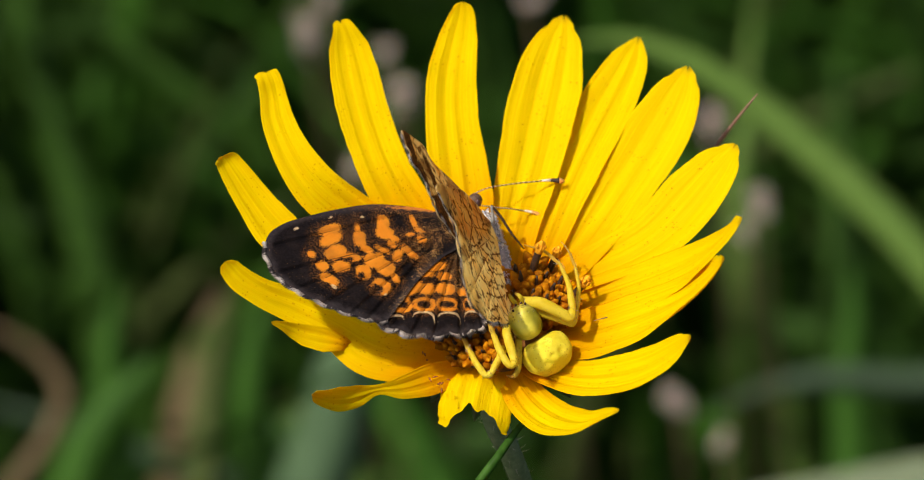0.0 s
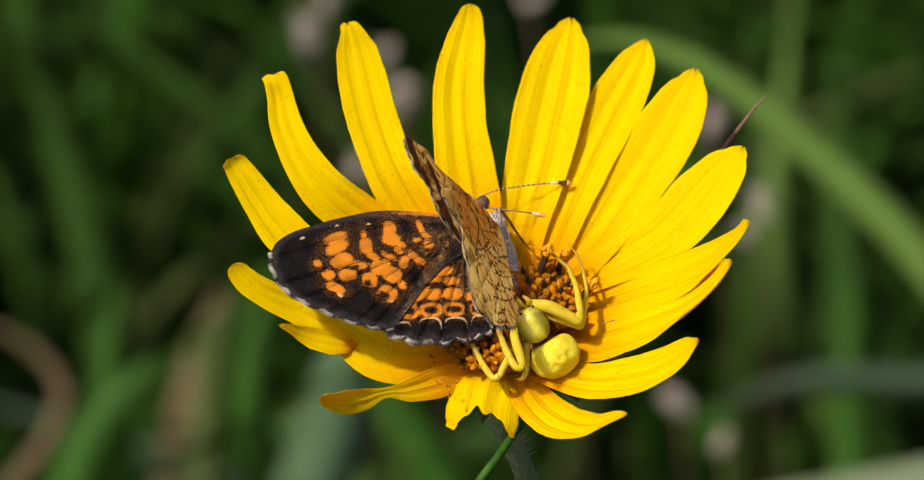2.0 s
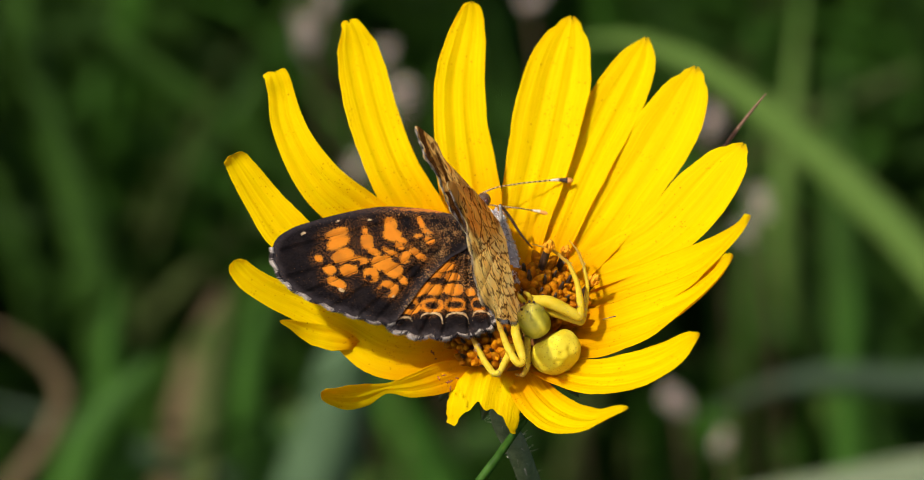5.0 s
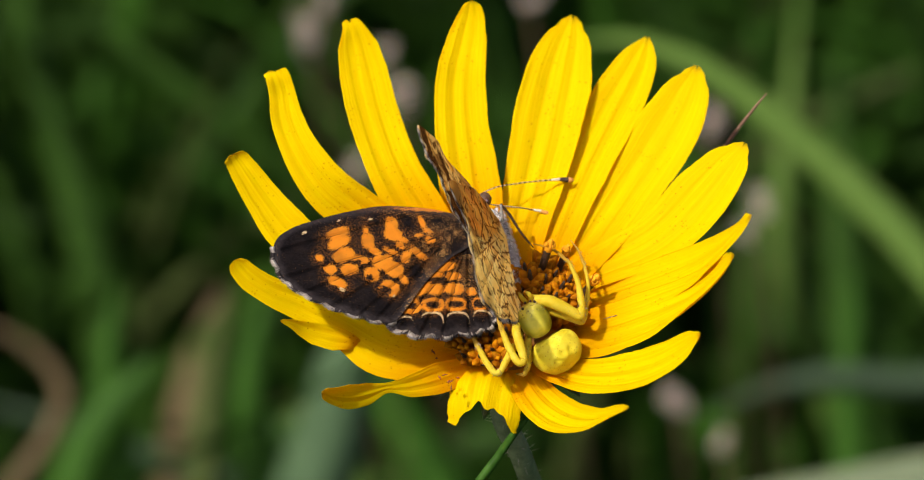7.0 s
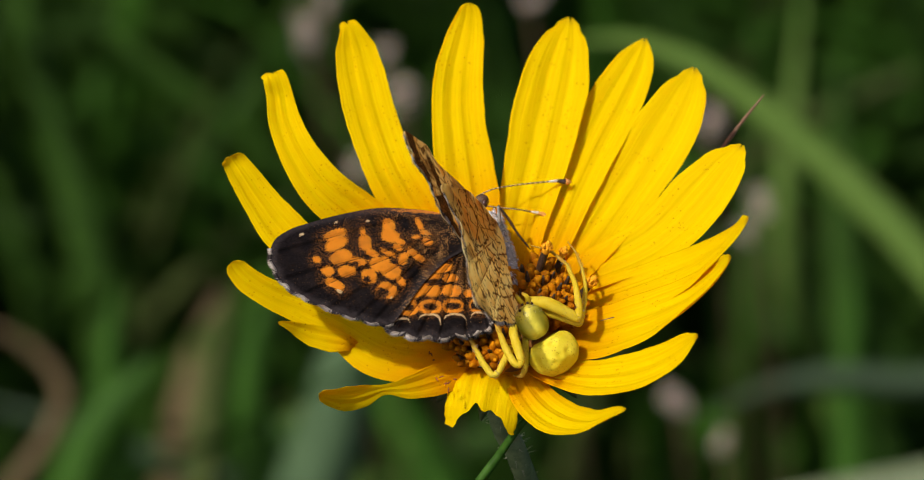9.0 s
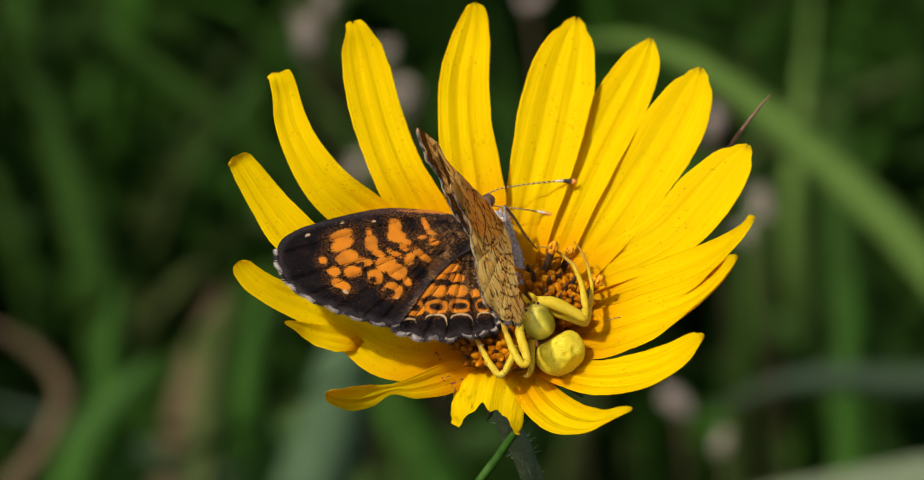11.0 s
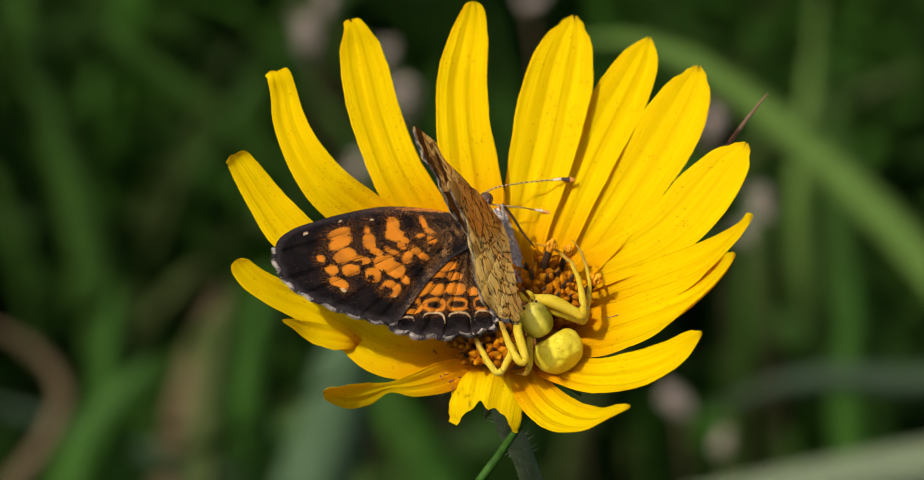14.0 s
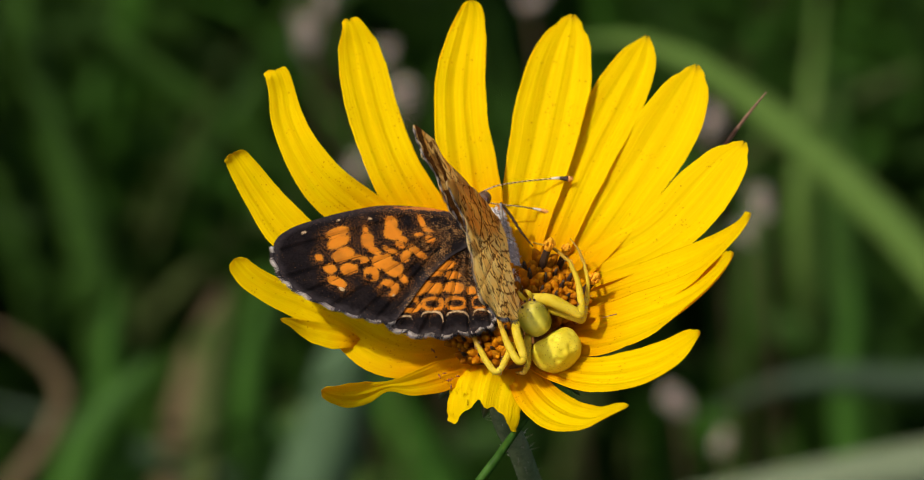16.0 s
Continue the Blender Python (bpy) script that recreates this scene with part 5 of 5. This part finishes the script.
def meadow():
    """The rest of the grass, which nobody could count."""
    rnd = random.Random(21)
    bm = bmesh.new()
    for k in range(2300):
        y = rnd.uniform(0.62, 2.4) if k < 1700 else rnd.uniform(-1.2, 2.0)
        x = rnd.uniform(-0.30 - 0.2 * y, 0.30 + 0.2 * y) if k < 1700 else rnd.choice((-1, 1)) * rnd.uniform(0.42, 1.6)
        h = rnd.uniform(0.16, 0.40) + 0.10 * max(0, y - 0.6)
        lean = Vector((rnd.gauss(0, 0.62), rnd.gauss(0.05, 0.35), 0)) * h
        p = Vector((x, y, -0.004))
        pts = [p, p + lean * 0.2 + Vector((0, 0, h * 0.5)), p + lean * 0.6 + Vector((0, 0, h * 0.85)), p + lean * 1.2 + Vector((0, 0, h))]
        f = Vector((rnd.uniform(-1, 1), -1, rnd.uniform(-0.2, 0.8))).normalized()
        m = rnd.choices((0, 1, 2, 3), (9, 4.5, 0.6, 0.12))[0]
        blade_mesh(bm, pts, rnd.uniform(0.005, 0.012), f, 7, slot=m)
    # broad herb leaves low among the grass, at every slant
    for k in range(620):
        y = rnd.uniform(0.58, 1.5)
        p = Vector((rnd.uniform(-0.24 - 0.1 * y, 0.24 + 0.1 * y), y, rnd.uniform(0.05, 0.22) + 0.12 * max(0, y - 0.6)))
        if 0.02 < p.x < 0.11 and y < 0.95:
            continue                                     # a dark gap in the leaves
        way = Vector((rnd.gauss(0, 1), rnd.gauss(0, 0.5), rnd.gauss(0.2, 0.6))).normalized() * rnd.uniform(0.04, 0.10)
        f = Vector((rnd.uniform(-0.6, 0.6), -1, rnd.uniform(0.0, 1.0))).normalized()
        blade_mesh(bm, [p, p + way * 0.5 + Vector((0, 0, 0.006)), p + way], rnd.uniform(0.012, 0.028), f, 7,
                   slot=rnd.choices((0, 1, 2, 3), (8, 6, 0.7, 0.0))[0])
        stalk = Vector((p.x + rnd.gauss(0, 0.01), p.y + rnd.uniform(0, 0.02), -0.004))
        blade_mesh(bm, [stalk, stalk.lerp(p, 0.6), p], 0.002, BACK, 4, slot=0)
    ob = part("meadow_grass", bm, [GRASS, GRASS_MID, GRASS_OLIVE, GRASS_DRY], None)
    tagged(ob, "dense green meadow grass with some dry blades", "grass", kind="stuff")


def near_meadow():
    """The same grass to both sides and behind."""
    rnd = random.Random(52)
    bm = bmesh.new()
    for k in range(9000):
        x, y = rnd.gauss(0, 1.0), rnd.gauss(0.8, 1.2)
        if abs(x) < 0.30 + 0.2 * max(y, 0.0) and y > -0.45:
            continue
        h = rnd.uniform(0.16, 0.40)
        lean = Vector((rnd.gauss(0, 0.5), rnd.gauss(0.05, 0.4), 0)) * h
        p = Vector((x, y, -0.004))
        f = Vector((rnd.uniform(-1, 1), -1, rnd.uniform(-0.2, 0.8))).normalized()
        blade_mesh(bm, [p, p + lean * 0.2 + Vector((0, 0, h * 0.5)), p + lean * 0.6 + Vector((0, 0, h * 0.85)), p + lean * 1.2 + Vector((0, 0, h))],
                   rnd.uniform(0.005, 0.012), f, 6, slot=rnd.choices((0, 1, 2, 3), (9, 4.5, 0.6, 0.2))[0])
    ob = part("meadow_grass", bm, [GRASS, GRASS_MID, GRASS_OLIVE, GRASS_DRY], None)
    tagged(ob, "dense green meadow grass beside the flower", "grass", kind="stuff")


def far_meadow():
    """Sparser, shorter grass all round."""
    rnd = random.Random(33)
    bm = bmesh.new()
    for k in range(15000):
        r, a = 0.05 + 5.7 * rnd.random() ** 1.3, rnd.uniform(0, 2 * math.pi)
        x, y = r * math.cos(a), r * math.sin(a)
        h = rnd.uniform(0.12, 0.34)
        if -0.35 < y < 0.65 and abs(x) < 0.4:
            h *= 0.42                                    # a lower sward round the flower's foot
        lean = Vector((rnd.gauss(0, 0.3), rnd.gauss(0, 0.3), 0)) * h
        p = Vector((x, y, -0.006))
        pts = [p, p + lean * 0.3 + Vector((0, 0, h * 0.6)), p + lean + Vector((0, 0, h))]
        f = Vector((rnd.uniform(-1, 1), rnd.uniform(-1, 1), 0.3)).normalized()
        blade_mesh(bm, pts, rnd.uniform(0.004, 0.010), f, 4, slot=rnd.choices((0, 1, 2, 3), (8, 5, 1, 0.4))[0])
    ob = part("meadow_grass", bm, [GRASS, GRASS_MID, GRASS_OLIVE, GRASS_DRY], None)
    tagged(ob, "rough green meadow grass all round the flower", "grass", kind="stuff")


meadow()
near_meadow()
far_meadow()

# ---- what moves ----
# seconds, millimetres right and up, degrees of nod; the wind moves the head with all that sits on it
SWAY = [(0, -0.79, -0.12, 0.46), (0.5, -0.07, -0.58, 1.1), (1, -0.16, -0.38, 0.7), (1.5, -0.07, -0.56, 0.9), (2, -0.15, -0.34, 0.7),
        (2.5, -0.17, -0.18, 0.25), (3, -0.21, -0.03, 0.2), (3.5, -0.32, -0.07, 0), (4, -0.25, -0.07, 0), (6.5, 0.05, 0, 0)]
SWAY += [(7, 0, 0, 0), (7.5, 0.02, 0, 0), (8, -0.01, 0.02, 0), (8.5, -0.23, -0.07, 0), (9, -0.23, -0.15, 0), (11.5, 0.36, -0.12, 0),
         (12, 0.36, -0.07, 0), (12.5, 0.14, 0.05, -0.15), (13, 0.36, 0.04, -0.15), (13.5, 0.18, 0.02, -0.15), (14, 0.13, 0.02, -0.15),
         (14.5, 0.15, 0.04, -0.15), (15, 0.15, 0.08, -0.1), (15.5, 0.09, 0.1, -0.1), (16, -0.02, 0.11, -0.1)]
# seconds and degrees by which the raised wing pair folds further over
FOLD = [(0, 2.3), (0.5, 3.9), (1, 6.0), (1.5, 4.7), (2, 4.3), (2.5, 2.6), (3, 1.2), (3.5, 0.7), (4, 0.3), (6.5, 0.5), (7, 0), (7.5, 0.1), (8, 0.7),
        (8.5, 4.6), (9, 3.8), (9.2, 3.2), (11.3, 1.5), (11.5, 2.6), (12, 1.9), (12.5, 2.0), (13, 2.2), (13.5, 2.3), (14, 2.0), (15, 1.7), (16, 1.4)]
# seconds and degrees by which the spread wing pair lifts
RAISE = [(0, 3.0), (0.5, 4.0), (1, 0), (1.5, -0.5), (2.5, -0.5), (4, 0), (7, 0), (9, 0), (12, -0.6), (16, -0.6)]
PALE_SHIFT = [(0, 0, -0.3), (0.5, 0, -1.2), (1, 0, -2.0), (1.5, 0, -2.9), (2, 0, -0.8), (2.5, 0, -0.9), (3, 0, -0.3), (3.5, 0, 0.2), (4, 0, 0.0), (6.5, 0, 0.1), (7, 0, 0.0), (7.5, 0, -0.2), (8, 0, -0.8), (8.5, 0, -1.8), (9, 0, -1.2), (11.5, 0, 0.2), (12, 0, 3.9), (12.5, 0, 1.6), (13, 0, 1.6), (14, 0, 1.8), (16, 0, 1.8)]
UPRIGHT_SHIFT = [(0, -8.2, 0), (0.5, -7.2, 0), (1, -4.1, 0), (1.5, -3.9, 0), (2, -1.2, 0), (2.5, 3.1, 0), (3.5, 2.9, 0), (4, 1.5, 0), (6.5, 0.0, 0), (7, 0.0, 0), (8, -0.6, 0), (8.5, -1.2, 0), (9, 0.5, 0), (11.5, 2.3, 0), (12, 1.0, 0), (13, 2.8, 0), (16, 3.6, 0)]


def motions():
    pivot = FLOWER_AT.translation
    for ob in (flower, butterfly, spider, twig):
        rest = ob.matrix_basis.copy()
        rows = []
        for t, dx, dy, nod in SWAY:
            move = Matrix.Translation(pivot + (RIGHT * dx + UP * dy) * MM) @ Matrix.Rotation(radians(nod), 4, RIGHT) @ Matrix.Translation(-pivot)
            rows.append((t, move @ rest))
        walk(ob, rows)
    for ob, share in ((right_fore, 0.78), (right_hind, 0.45)):
        walk(ob, [(t, RIGHT_WING @ Matrix.Rotation(radians(-a * share), 4, "Y")) for t, a in FOLD])
    for ob in (left_fore, left_hind):
        walk(ob, [(t, LEFT_WING @ Matrix.Rotation(radians(a), 4, "Y")) for t, a in RAISE])
    for ob, shift in ((pale, PALE_SHIFT), (upright, UPRIGHT_SHIFT)):
        rest = ob.matrix_basis.copy()
        walk(ob, [(t, Matrix.Translation((RIGHT * dx + UP * dy) * 1.35 * MM) @ rest) for t, dx, dy in shift])


motions()
